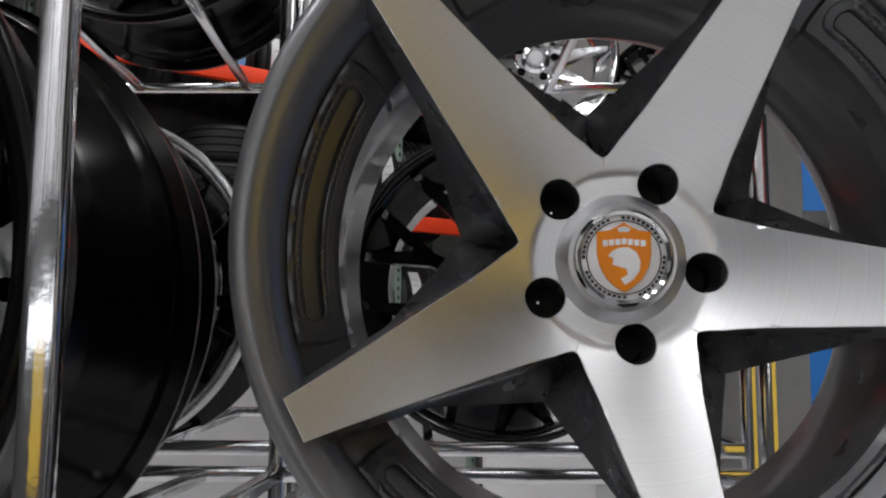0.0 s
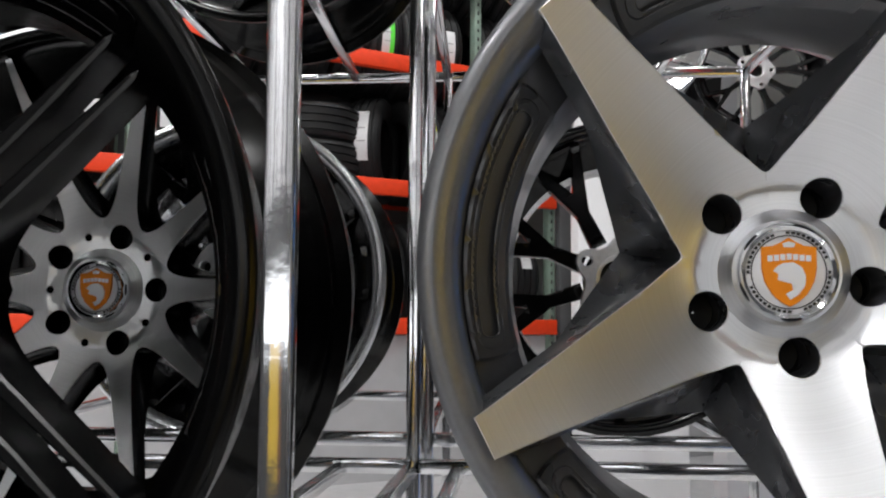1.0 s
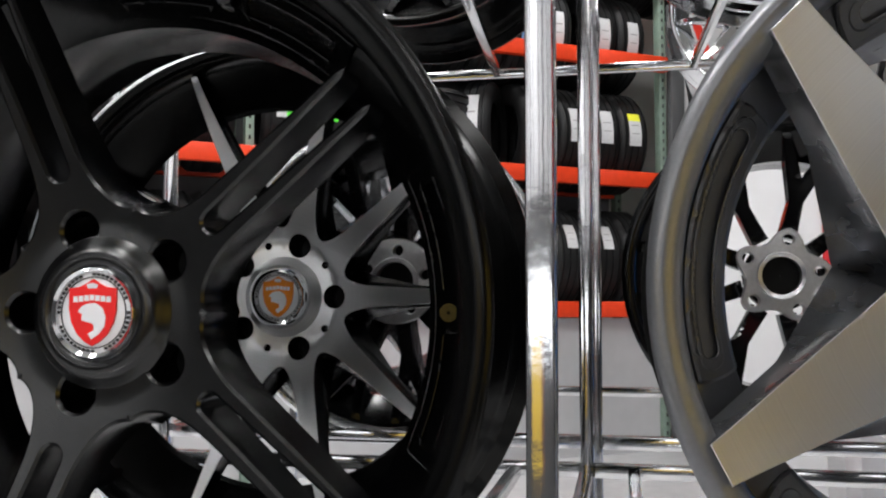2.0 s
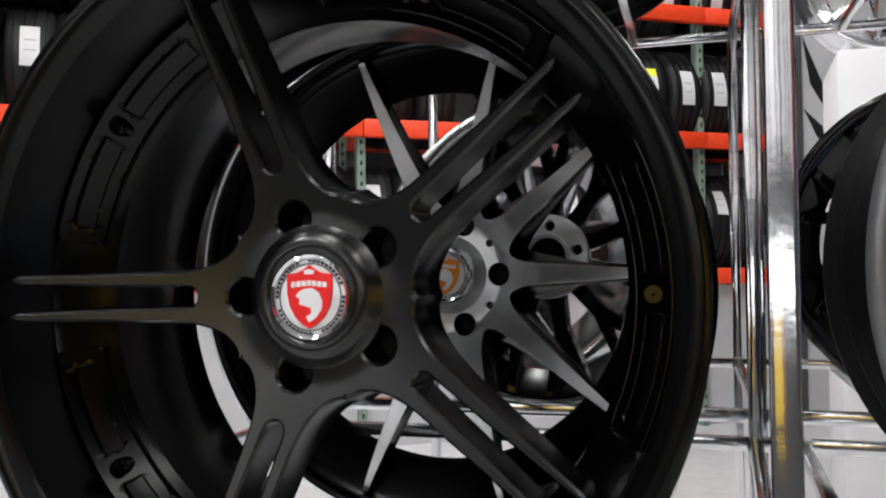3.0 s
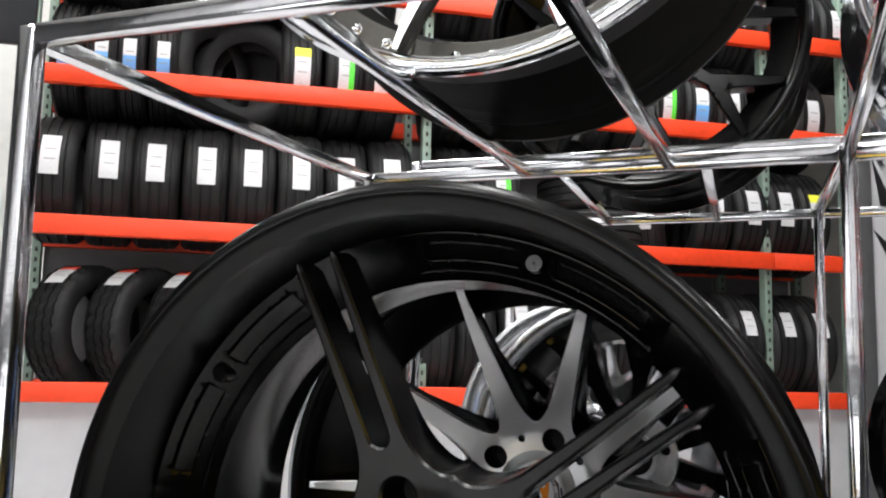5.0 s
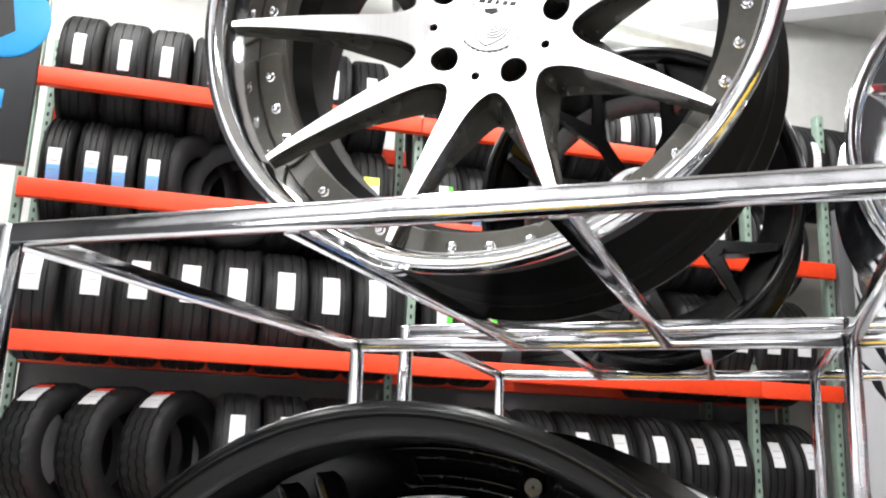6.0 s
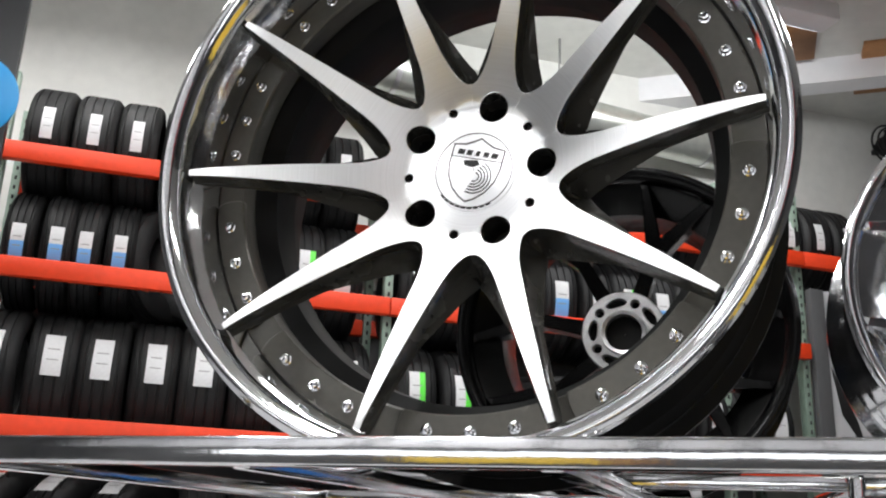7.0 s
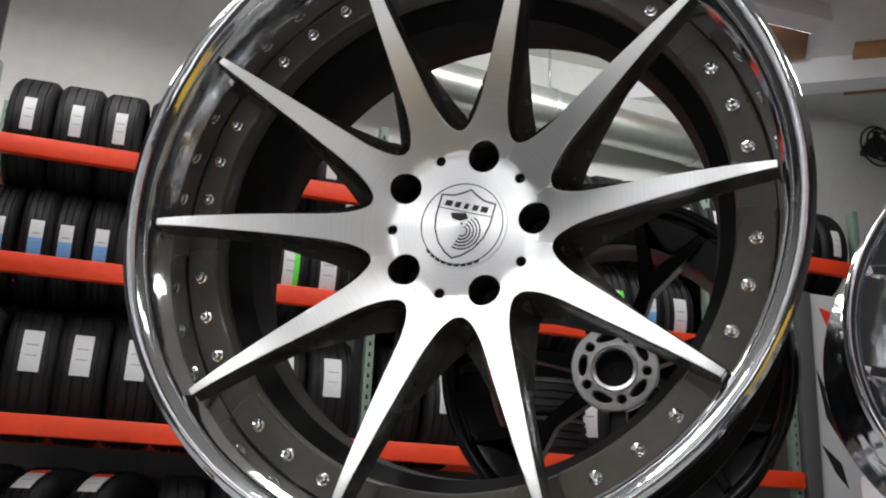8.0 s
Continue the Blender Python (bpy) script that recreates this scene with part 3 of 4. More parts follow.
row(BEAMS[1][0], -3.08, -1.4, 0.31, 0.225, 0.1, [None], 0.33, (0.085, 0.2))
row(BEAMS[1][0], -1.12, -0.75, 0.31, 0.215, 0.1, ["green", "green"], 0.3, (0.08, 0.2))
tyre(0.12, BEAMS[1][0], 0.31, 0.2, 0.1, None, 0.3, -38)
row(BEAMS[1][0], 0.34, 0.6, 0.31, 0.215, 0.1, ["yellow", None], 0.3, (0.08, 0.2))
for k in range(2):
    flat = tyre(0, 0, 0.3, 0.2, 0, "bare", m=SHELF @ Matrix.Translation((-0.28, 0.3, BEAMS[1][0] + 0.145 + 0.202 * k)) @ Matrix.Rotation(radians(90), 4, "Y") @ Matrix.Translation((0, 0, -0.3)))
    tagged(flat, "black tyre lying flat on the shelf")
tagged(part("shelf_board", box_bm(-0.58, 0.02, 0.01, 0.52, BEAMS[1][0] + 0.03, BEAMS[1][0] + 0.045), STEEL, shelving), kind="")
row(BEAMS[1][0], 0.78, 1.06, 0.31, 0.2, 0.1, [None, "yellow"], 0.3, (0.08, 0.2))
row(BEAMS[0][0], -2.93, -2.2, 0.31, 0.22, 0.06, ["red"], 0.55, (0.1, 0.15), 0.05, -34)
row(BEAMS[0][0], -2.1, 0.6, 0.31, 0.215, 0.06, [None], 0.42, (0.07, 0.15))
row(BEAMS[0][0], 0.78, 1.06, 0.31, 0.215, 0.06, [None], 0.42, (0.07, 0.15))

# ---- the chromed display racks ----
TW = 0.0148
# two racks, each with two lines of posts from front to back: y, the posts' x, and the heights of the rails on them
FRAMES = [[(-0.215, (-0.848, -0.287, 0.212), (0.69, 1.228)), (0.335, (-0.84, -0.29, 0.205), (0.69, 1.231))], [(0.4, (-0.803, -0.283, 0.205), (0.71, 1.258)), (0.892, (-0.82, -0.304, 0.185), (0.722, 1.257))]]
CRADLES = {(0, 0): 0.2, (0, 1): 0.082, (1, 0): 0.1, (1, 1): 0.09}   # (row, level): half the gap of the cradle bars


def rack(row_no):
    """A row of bays from chromed square tube: posts, rails, side rails and the bars that cradle the wheels."""
    lines = FRAMES[row_no]
    r = thing("display_rack", pose(-0.29, lines[0][0], 0), "chromed square-tube rack holding alloy wheels in two tiers", "display rack", "display racks")
    h = TW / 2
    at = lambda x, y, z: (x + 0.29, y - lines[0][0], z)
    for y, xs, zs in lines:
        for x in xs:
            px, py, _ = at(x, y, 0)
            part("post", box_bm(px - h, px + h, py - h, py + h, 0.012, zs[-1] + h, 0.0028), TUBE, r)
            part("foot", lathe([(0.001, 0), (0.016, 0), (0.016, 0.006), (0.01, 0.012), (0.001, 0.012)], 16), INK, r, "black plastic foot", loc=(px, py, 0), rot=(radians(90), 0, 0))
        for xa, xb in zip(xs[:-1], xs[1:]):
            for z in zs:
                part("rail", bar(at(xa + h, y, z), at(xb - h, y, z), TW, TW, 0.002), TUBE, r)
    for (ya, xa, za), (yb, xb, zb) in zip(lines[:-1], lines[1:]):
        for level in (0, 1):
            for k in range(3):
                part("side_rail", bar(at(xa[k], ya + h, za[level]), at(xb[k], yb - h, zb[level]), TW * 0.9, TW * 0.9, 0.002), TUBE, r)
            off = CRADLES[row_no, level]
            for k in range(2):
                ma, mb = (xa[k] + xa[k + 1]) / 2 + 0.012 * level, (xb[k] + xb[k + 1]) / 2 + 0.012 * level
                for side in (-off, off):
                    part("cradle_bar", bar(at(ma + side, ya + h, za[level] - 0.002), at(mb + side, yb - h, zb[level] - 0.002), TW * 0.85, TW * 0.85, 0.002), TUBE, r)
    return r


for row_no in range(2):
    rack(row_no)

# ---- wheels ----


def five_spoke(x, y, z, turn, roll):
    """Grey wheel with five broad machined spokes that dive to the hub."""
    R, W = 0.237, 0.285
    wh = wheel_base("alloy_wheel", x, y, z, R, turn, "grey alloy wheel with five machined spokes")
    c = (0, 0, R)
    part("rim", rim_mesh(R, W, 0.02, 0.055, 0.042, (0, 1, 2), 0.028, 5, 0.69), [GREY, PADGREY, BARREL], wh, "satin grey rim", loc=c)
    deep = 0.112

    def front(px, pz):
        r = math.hypot(px, pz)
        t = max(0, min(1, (r - 0.06) / (0.222 - 0.06)))
        return deep - (deep + 0.004) * (t ** 1.1)

    def thick(px, pz):
        r = math.hypot(px, pz)
        return 0.05 if r < 0.08 else 0.05 - 0.02 * min(1, (r - 0.08) / 0.14)
    out, seam = spoke_sector(5, 0.034, 0.07, 0.045, lambda q: 0.036 - 0.023 * max(0, min(1, (q - 0.07) / 0.15)), 0.222)
    me = None
    for k in range(5):
        if me is None:
            ob = part("spoke", plate(out, [circle(0, 0.0572, 0.0135)], front, thick, 0.0006, seam, 0.005, lambda px, pz: 0.006 + 0.03 * max(0, 1 - (math.hypot(px, pz) - 0.07) / 0.09), math.pi / 5), [MACHINED, GUN], wh, "machined spoke with dark flanks", loc=c)
            me = ob.data
        else:
            ob = part("spoke", me, None, wh, "machined spoke with dark flanks", loc=c)
        ob.rotation_euler = (0, roll + k * 2 * math.pi / 5, 0)
        cup = part("bolt_hole", lug_cup(0.0136, front(0, 0.0572) + 0.004, 0.05), HOLE_SHADE, ob, "bolt hole lined in painted shade", loc=(0, 0, 0.0572))
    part("hub_dish", lathe([(0.03, deep - 0.006), (0.036, deep - 0.008), (0.044, deep - 0.001), (0.044, deep + 0.02), (0.03, deep + 0.02)], 64), MACHINED, wh, "polished hub dish", loc=c)
    for k in range(5):
        a = roll + (k + 0.5) * 2 * math.pi / 5
        slope = lambda px, pz: 0.0485 + (0.2135 - math.hypot(px, pz)) * 1.15
        pad = part("pocket_pad", plate(arc_slot(0.186, 0.2135, 0.43, 0.3), [arc_slot(0.1945, 0.207, 0.36)], slope, lambda px, pz: 0.03, 0.0022, None, 0.005), [PADGREY, PADGREY], wh, loc=c, rot=(0, a, 0))
        part("pocket_bead", plate(arc_slot(0.1925, 0.209, 0.375), [arc_slot(0.1955, 0.206, 0.352)], lambda px, pz: slope(px, pz) - 0.0012, lambda px, pz: 0.004, 0.0008, None, 0.004), [PADGREY, PADGREY], pad, "raised bead round the pocket")
        part("pocket_floor", plate(arc_slot(0.194, 0.2075, 0.365), [], lambda px, pz: slope(px, pz) + 0.006, lambda px, pz: 0.006, 0.0005, None, 0.006), [PADGREY, PADGREY], pad)
    centre_cap(wh, deep - 0.012, 0.033, CAP_ORANGE, c)
    return wh


def twin_spoke(x, y, z, turn, roll):
    """Satin black wheel with five pairs of thin spokes and a deep lip."""
    R, W = 0.269, 0.3
    wh = wheel_base("alloy_wheel", x, y, z, R, turn, "satin black alloy wheel with five twin spokes")
    c = (0, 0, R)
    part("rim", rim_mesh(R, W, 0.022, 0.07, 0.05, None, 0.035), BLACK, wh, "satin black rim", loc=c)

    def front(px, pz):
        r = math.hypot(px, pz)
        t = max(0, min(1, (r - 0.06) / 0.18))
        return 0.044 - 0.04 * t ** 1.15

    def thick(px, pz):
        r = math.hypot(px, pz)
        return 0.045 - 0.015 * min(1, r / 0.24)
    h = math.pi / 5
    rn = 0.076
    right = [(r * math.sin(h), r * math.cos(h)) for r in np.linspace(0.03, rn, 5)]
    xs, zs = right[-1]
    for k in range(1, 12):
        u = 1 - math.cos(math.pi / 2 * k / 11)
        zz = zs + 0.05 * u
        right.append((0.0185 + (xs - 0.0185) * (1 - math.sqrt(max(0, 1 - (1 - u) ** 2))), zz))
    right += [(0.0172, 0.18), (0.0165, 0.226), (0.0138, 0.231), (0.011, 0.226), (0.0085, 0.16), (0.0072, 0.1)] + [(0.0072 * math.cos(t), 0.1 - 0.0072 * math.sin(t)) for t in np.linspace(0.25, math.pi / 2, 7)]
    left = [(-px, pz) for px, pz in reversed(right[:-1])]
    out = right + left + [(0.03 * math.sin(t), 0.03 * math.cos(t)) for t in np.linspace(-h, h, 8)[1:-1]]
    seam = lambda px, pz: abs(abs(math.atan2(px, pz)) - h) < 1e-3 and math.hypot(px, pz) < rn * 0.995
    me = None
    for k in range(5):
        if me is None:
            hole = circle(0.0572 * math.sin(0), 0.0572, 0.013)
            ob = part("twin_spoke", plate(out, [hole], front, thick, 0.002, seam, 0.004, lambda px, pz: 0.0012 if abs(px) < 0.012 else 0.002 + 0.004 * max(0, 1 - (math.hypot(px, pz) - 0.076) / 0.05), math.pi / 5), [SATIN_LIT, SATIN_LIT], wh, loc=c)
            me = ob.data
        else:
            ob = part("twin_spoke", me, None, wh, loc=c)
        ob.rotation_euler = (0, roll + k * 2 * math.pi / 5, 0)
        part("bolt_hole", lug_cup(0.0131, front(0, 0.0572) + 0.003, 0.04), HOLE_SHADE, ob, "bolt hole lined in painted shade", loc=(0, 0, 0.0572))
    for k in range(5):
        a = roll + (k + 0.5) * 2 * math.pi / 5
        arc = [(0.2435 * math.sin(t), 0.2435 * math.cos(t)) for t in np.linspace(-0.44, 0.44, 14)] + [(0.217 * math.sin(t), 0.217 * math.cos(t)) for t in np.linspace(0.44, -0.44, 14)]
        holes = []
        for a0, a1 in ((-0.38, -0.06), (0.06, 0.38)):
            holes.append([(0.236 * math.sin(t), 0.236 * math.cos(t)) for t in np.linspace(a0, a1, 9)] + [(0.225 * math.sin(t), 0.225 * math.cos(t)) for t in np.linspace(a1, a0, 9)])
        pad = part("pocket_pad", plate(arc, holes, lambda px, pz: 0.066 + (0.2435 - math.hypot(px, pz)) * 1.05, lambda px, pz: 0.03, 0.001, None, 0.004), [BLACK, BLACK], wh, loc=c, rot=(0, a, 0))
        part("pad_stud", lathe([(0.001, 0.071), (0.006, 0.071), (0.007, 0.075), (0.007, 0.095), (0.001, 0.095)], 16), GLOSS, pad, loc=(0, 0, 0.2305))
    part("hub_dish", lathe([(0.028, 0.038), (0.031, 0.0355), (0.034, 0.0338), (0.038, 0.0335), (0.042, 0.0352), (0.0455, 0.0385), (0.049, 0.0428), (0.0515, 0.0446), (0.0515, 0.06), (0.028, 0.06)], 72), SATIN_LIT, wh, loc=c)
    centre_cap(wh, 0.035, 0.0315, CAP_RED, c)
    return wh


def ten_spoke(name, x, y, z, turn, roll, R, W, face, side, rim_mat, label, conc=0.05, cap=None, rivets=0, lip_mat=None, wroot=0.017, wtip=0.004, notch=0.077, r_end=None, lip_edges=5):
    """A wheel with ten slender tapered spokes; rivets: bolts round the lip."""
    wh = wheel_base(name, x, y, z, R, turn, label)
    c = (0, 0, R)
    r_end = r_end or R - 0.03
    mats = [lip_mat or rim_mat, BARREL if rivets else rim_mat, BARREL if rivets else rim_mat]
    step = 0.07 if rivets else 0.025
    part("rim", rim_mesh(R, W, 0.017, step, 0.05, (0, 1, 2), 0.03, lip_edges), mats, wh, "rim with a stepped lip", loc=c)
    y0 = 0.012

    def front(px, pz):
        r = math.hypot(px, pz)
        t = max(0, min(1, (r - 0.06) / (r_end - 0.06)))
        return y0 + conc * (1 - t) ** 1.3

    def thick(px, pz):
        r = math.hypot(px, pz)
        return 0.04 - 0.026 * min(1, r / r_end)
    out, seam = spoke_sector(10, 0.012 if not cap else 0.03, notch, 0.035, lambda q: wroot - (wroot - wtip) * max(0, min(1, (q - 0.07) / (r_end - 0.07))), r_end)
    meshes = [None, None]
    for k in range(10):
        kind = k % 2
        holes = [circle(0, 0.0572, 0.0125)] if kind == 0 else [circle(0, 0.0572, 0.004, 12)]
        if meshes[kind] is None:
            ob = part("spoke", plate(out, holes, front, thick, 0.0005, seam, 0.005, lambda px, pz: 0.0035 + (0.017 if rivets else 0.011) * max(0, 1 - (math.hypot(px, pz) - notch) / 0.08), math.pi / 10), [face, side], wh, "machined spoke with painted flanks", loc=c)
            meshes[kind] = ob.data
        else:
            ob = part("spoke", meshes[kind], None, wh, "machined spoke with painted flanks", loc=c)
        ob.rotation_euler = (0, roll + k * math.pi / 5, 0)
        if kind == 0:
            part("bolt_hole", lug_cup(0.0126, front(0, 0.0572) + 0.003, 0.04), HOLE_SHADE, ob, "bolt hole lined in painted shade", loc=(0, 0, 0.0572))
    if rivets:
        ring = part("rivet_ring", lathe([(R - 0.0185, 0.072), (R - 0.0195, 0.0665), (R - 0.045, 0.0635), (R - 0.047, 0.072), (R - 0.046, 0.082), (R - 0.02, 0.084)], 128), RING, wh, "dark ring under the bolts", loc=c)
        sector = None
        for k in range(10):
            if sector is None:
                ob = part("ring_pad", plate(arc_slot(R - 0.0465, R - 0.0195, 0.255, 0.3), [], lambda px, pz: 0.0625 - (R - 0.02 - math.hypot(px, pz)) * 0.08, lambda px, pz: 0.006, 0.0012, None, 0.006), [RING, RING], ring)
                sector = ob.data
            else:
                ob = part("ring_pad", sector, None, ring)
            ob.rotation_euler = (0, roll + (k + 0.5) * math.pi / 5, 0)
        bm0 = None
        for k in range(rivets):
            a = roll + 2 * math.pi * k / rivets
            if k % 4 == 0:
                continue
            if bm0 is None:
                bm = lathe([(0.0008, -0.002), (0.0017, -0.002), (0.0019, -0.0056), (0.0032, -0.0052), (0.0036, -0.004), (0.0036, -0.0016), (0.0048, -0.0012), (0.005, 0.002), (0.0008, 0.002)], 14)
                ob = part("rivet", bm, CHROME, ring, "chrome socket bolt on a washer")
                bm0 = ob.data
            else:
                ob = part("rivet", bm0, None, ring, "chrome bolt")
            ob.location = ((R - 0.033) * math.sin(a), 0.0617, (R - 0.033) * math.cos(a))
    if cap:
        part("hub_dish", lathe([(0.028, y0 + conc - 0.006), (0.034, y0 + conc - 0.01), (0.043, y0 + conc - 0.001), (0.043, y0 + conc + 0.02), (0.028, y0 + conc + 0.02)], 64), face, wh, "polished hub dish", loc=c)
        centre_cap(wh, y0 + conc - 0.014, 0.031, cap, c)
    else:
        yy = y0 + conc
        disc = part("centre_plate", lathe([(0.001, yy - 0.001), (0.036, yy - 0.001), (0.037, yy + 0.003), (0.001, yy + 0.003)], 64), face, wh, "machined centre plate", loc=c, rot=(0, radians(14), 0))
        part("engraved_ring", lathe([(0.0325, yy - 0.0014), (0.0332, yy - 0.0014), (0.0332, yy + 0.001), (0.0325, yy + 0.001)], 64), INK, disc)
        sh = shield(0.046, 0.058)
        ring_in = [(px * 0.95, pz * 0.95) for px, pz in sh]
        part("engraved_shield", plate(sh, [ring_in], lambda px, pz: yy - 0.0014, lambda px, pz: 0.001, 0.0001, None, 0.004), INK, disc)
        part("band_line", flat_plate([(-0.0222, 0.0095), (0.0222, 0.0095), (0.0222, 0.0101), (-0.0222, 0.0101)], 0.001, yy - 0.0016), INK, disc)
        for k, wide in enumerate((0.0058, 0.0046, 0.0034, 0.0046, 0.0056)):
            nx = -0.0148 + k * 0.0074
            part("name_bar", flat_plate([(nx - wide / 2 - 0.0004, 0.0122), (nx + wide / 2 - 0.0004, 0.0122), (nx + wide / 2 + 0.0004, 0.0168), (nx - wide / 2 + 0.0004, 0.0168)], 0.001, yy - 0.0016), INK, disc)
        for k in range(5):
            r0 = 0.0045 + 0.0026 * k
            out_arc = [(0.002 + r0 * math.cos(t), -0.006 + r0 * math.sin(t)) for t in np.linspace(-1.9, 1.5 - 0.1 * k, 12)]
            in_arc = [(0.0022 + (r0 - 0.0012) * math.cos(t), -0.006 + (r0 - 0.0012) * math.sin(t)) for t in np.linspace(1.5 - 0.1 * k, -1.9, 12)]
            part("engraved_arc", flat_plate(out_arc + in_arc, 0.001, yy - 0.0016), INK, disc)
        part("engraved_patch", flat_plate([(-0.011, 0.007), (0.001, 0.009), (0.004, 0.005), (-0.002, 0.002), (-0.009, 0.003)], 0.001, yy - 0.0016), INK, disc)
        for k in range(9):
            t = math.pi + (k - 4) * 0.16
            mark = part("engraved_mark", box_bm(-0.0021, 0.0021, yy - 0.0015, yy, 0.0326, 0.0346), INK, disc)
            mark.rotation_euler = (0, t, 0)
    return wh


def mesh_wheel(name, x, y, z, turn, roll, R, W, paint, hub_mat, label, count=7, pad=0.068, lobes=0.006, rim_mat=None, pockets=False):
    """A wheel with forked spokes and a bare hub pad with bolt holes."""
    wh = wheel_base(name, x, y, z, R, turn, label)
    c = (0, 0, R)
    part("rim", rim_mesh(R, W, 0.016, 0.02, 0.045, (0, 1, 1)), [rim_mat or paint, paint], wh, loc=c)
    yh = 0.055
    pc = min(0.0572, pad + lobes - 0.015)

    def front(px, pz):
        r = math.hypot(px, pz)
        t = max(0, min(1, (r - 0.06) / (R - 0.08)))
        return yh - (yh - 0.016) * t
    # a Y-shaped spoke
    rE = R - 0.025
    fork = 0.55 * rE
    sp = math.pi / count * 0.5 * rE
    outline = [(0.011, 0.05), (0.009, fork), (sp + 0.006, rE), (sp - 0.006, rE + 0.002), (0.0, fork + 0.03), (-sp + 0.006, rE + 0.002), (-sp - 0.006, rE), (-0.009, fork), (-0.011, 0.05)]
    me = None
    for k in range(count):
        if me is None:
            ob = part("spoke", plate(outline, [], front, lambda px, pz: 0.03, 0.0018, None, 0.007), [paint, paint], wh, loc=c)
            me = ob.data
        else:
            ob = part("spoke", me, None, wh, loc=c)
        ob.rotation_euler = (0, roll + k * 2 * math.pi / count, 0)
    holes = [circle(pc * math.sin(2 * math.pi * k / 5), pc * math.cos(2 * math.pi * k / 5), 0.006 if pockets else 0.007, 16) for k in range(5)] + [circle(0, 0, 0.03, 32)]
    if pockets:
        for k in range(5):
            t = 2 * math.pi * (k + 0.5) / 5
            holes.append([((pc + 0.006 * math.cos(q)) * math.sin(t + 0.34 * math.sin(q)), (pc + 0.006 * math.cos(q)) * math.cos(t + 0.34 * math.sin(q))) for q in np.linspace(0, 2 * math.pi, 14, endpoint=False)])
    star = []
    for k in range(60):
        t = 2 * math.pi * k / 60
        rr = pad + lobes * math.cos(5 * t)
        star.append((rr * math.sin(t), rr * math.cos(t)))
    star.reverse()
    part("hub_pad", plate(star, holes, lambda px, pz: yh - 0.008, lambda px, pz: 0.016, 0.0015), [hub_mat, hub_mat], wh, "bare metal hub pad", loc=c, rot=(0, roll, 0))
    # black disc added so the bore and holes look shaded, not see-through
    part("bore_shade", lathe([(0.001, yh + 0.009), (pad - 0.008, yh + 0.009), (pad - 0.008, yh + 0.03), (0.001, yh + 0.03)], 32), BARREL, wh, "black disc added to shade the bore and holes", loc=c)
    part("bore_ring", lathe([(0.025, yh - 0.009), (0.03, yh - 0.011), (0.0315, yh - 0.006), (0.0315, yh + 0.006), (0.025, yh + 0.006)], 40), hub_mat, wh, loc=c)
    return wh


five_spoke(0.002, -0.106, 0.872, 0, radians(-45))
twin_spoke(-0.591, -0.14, 0.857, 0, radians(-90))
ten_spoke("alloy_wheel", -0.608, 0.2, 0.871, 0, radians(18), 0.257, 0.12, SILVER, BLACK, BLACK, "black alloy wheel with ten machined spokes", 0.07, CAP_ORANGE, 0, MACHINED, 0.013, 0.003, 0.074, 0.236, 1)
ten_spoke("alloy_wheel", -0.588, -0.04, 1.482, 0, radians(16), 0.25, 0.24, SILVER, BRONZE, BRONZE, "silver ten-spoke wheel with a bolted chrome lip", 0.066, None, 40, CHROME, 0.0128, 0.0026, 0.076, 0.229)
mesh_wheel("alloy_wheel", -0.05, 0.56, 0.901, 0, 0.2, 0.203, 0.2, GLOSS, STEEL, "gloss black mesh wheel with bare hub", 9, 0.054, 0.009)
mesh_wheel("alloy_wheel", -0.535, 0.55, 1.467, 0, 0.4, 0.222, 0.22, BLACK, STEEL, "black forked-spoke wheel with bare hub", 7, 0.057, 0.0, None, True)
mesh_wheel("alloy_wheel", -0.54, 0.45, 0.893, 0, 0.1, 0.2, 0.18, GLOSS, STEEL, "gloss black thin-spoked wheel with bare hub", 11, 0.055, 0.0, SILVERPAINT)
ten_spoke("alloy_wheel", -0.63, 0.66, 0.905, 0, 0.1, 0.2, 0.2, SILVERPAINT, SILVERPAINT, SILVERPAINT, "bright silver ten-spoke wheel at the back of the rack", 0.03, CAP_WHITE)
mesh_wheel("alloy_wheel", -0.05, 0.42, 1.47, 0, 0.1, 0.225, 0.25, CHROME, STEEL, "chromed wheel with forked spokes", 6)

# ---- surroundings beyond the racks ----
setting("wall_side", box_bm(1.3, 1.4, -1.7, -0.4, 0.0, 0.5), SHADE, "grey partition wall")
setting("wall_side_yellow", box_bm(1.3, 1.4, -1.7, -0.4, 0.5, 1.2), YWALL, "yellow panel on the partition")
setting("wall_low", box_bm(-3.3, 1.45, -2.6, -2.45, 0.0, 0.64), SHADE, "low grey partition wall")
setting("wall_low_yellow", box_bm(-1.3, -0.42, -2.6, -2.45, 0.64, 1.06), YWALL, "yellow panel on the partition")
setting("wall_low_brown", box_bm(-0.42, -0.2, -2.6, -2.45, 0.64, 1.06), BROWN, "brown panel on the partition")
for a, b in ((-3.3, -1.3), (-0.2, 1.45)):
    setting("wall_low_dark", box_bm(a, b, -2.6, -2.45, 0.64, 1.06), SHADE, "dark grey panel on the partition")
# unseen boards added as reflectors for streaks on chrome and wheel faces
bx = -5.6
for k in range(12):
    wide = (0.6, 0.38, 0.75, 0.48)[k % 4]
    setting("wall_board", box_bm(bx, bx + wide, y0, y0 + 0.03, 2.12, 4.0), PLASTER if k == 11 else PANEL, "red reflector board on the unseen wall" if k == 11 else "white reflector board on the unseen wall")
    bx += wide + (0.12, 0.2, 0.1)[k % 3]

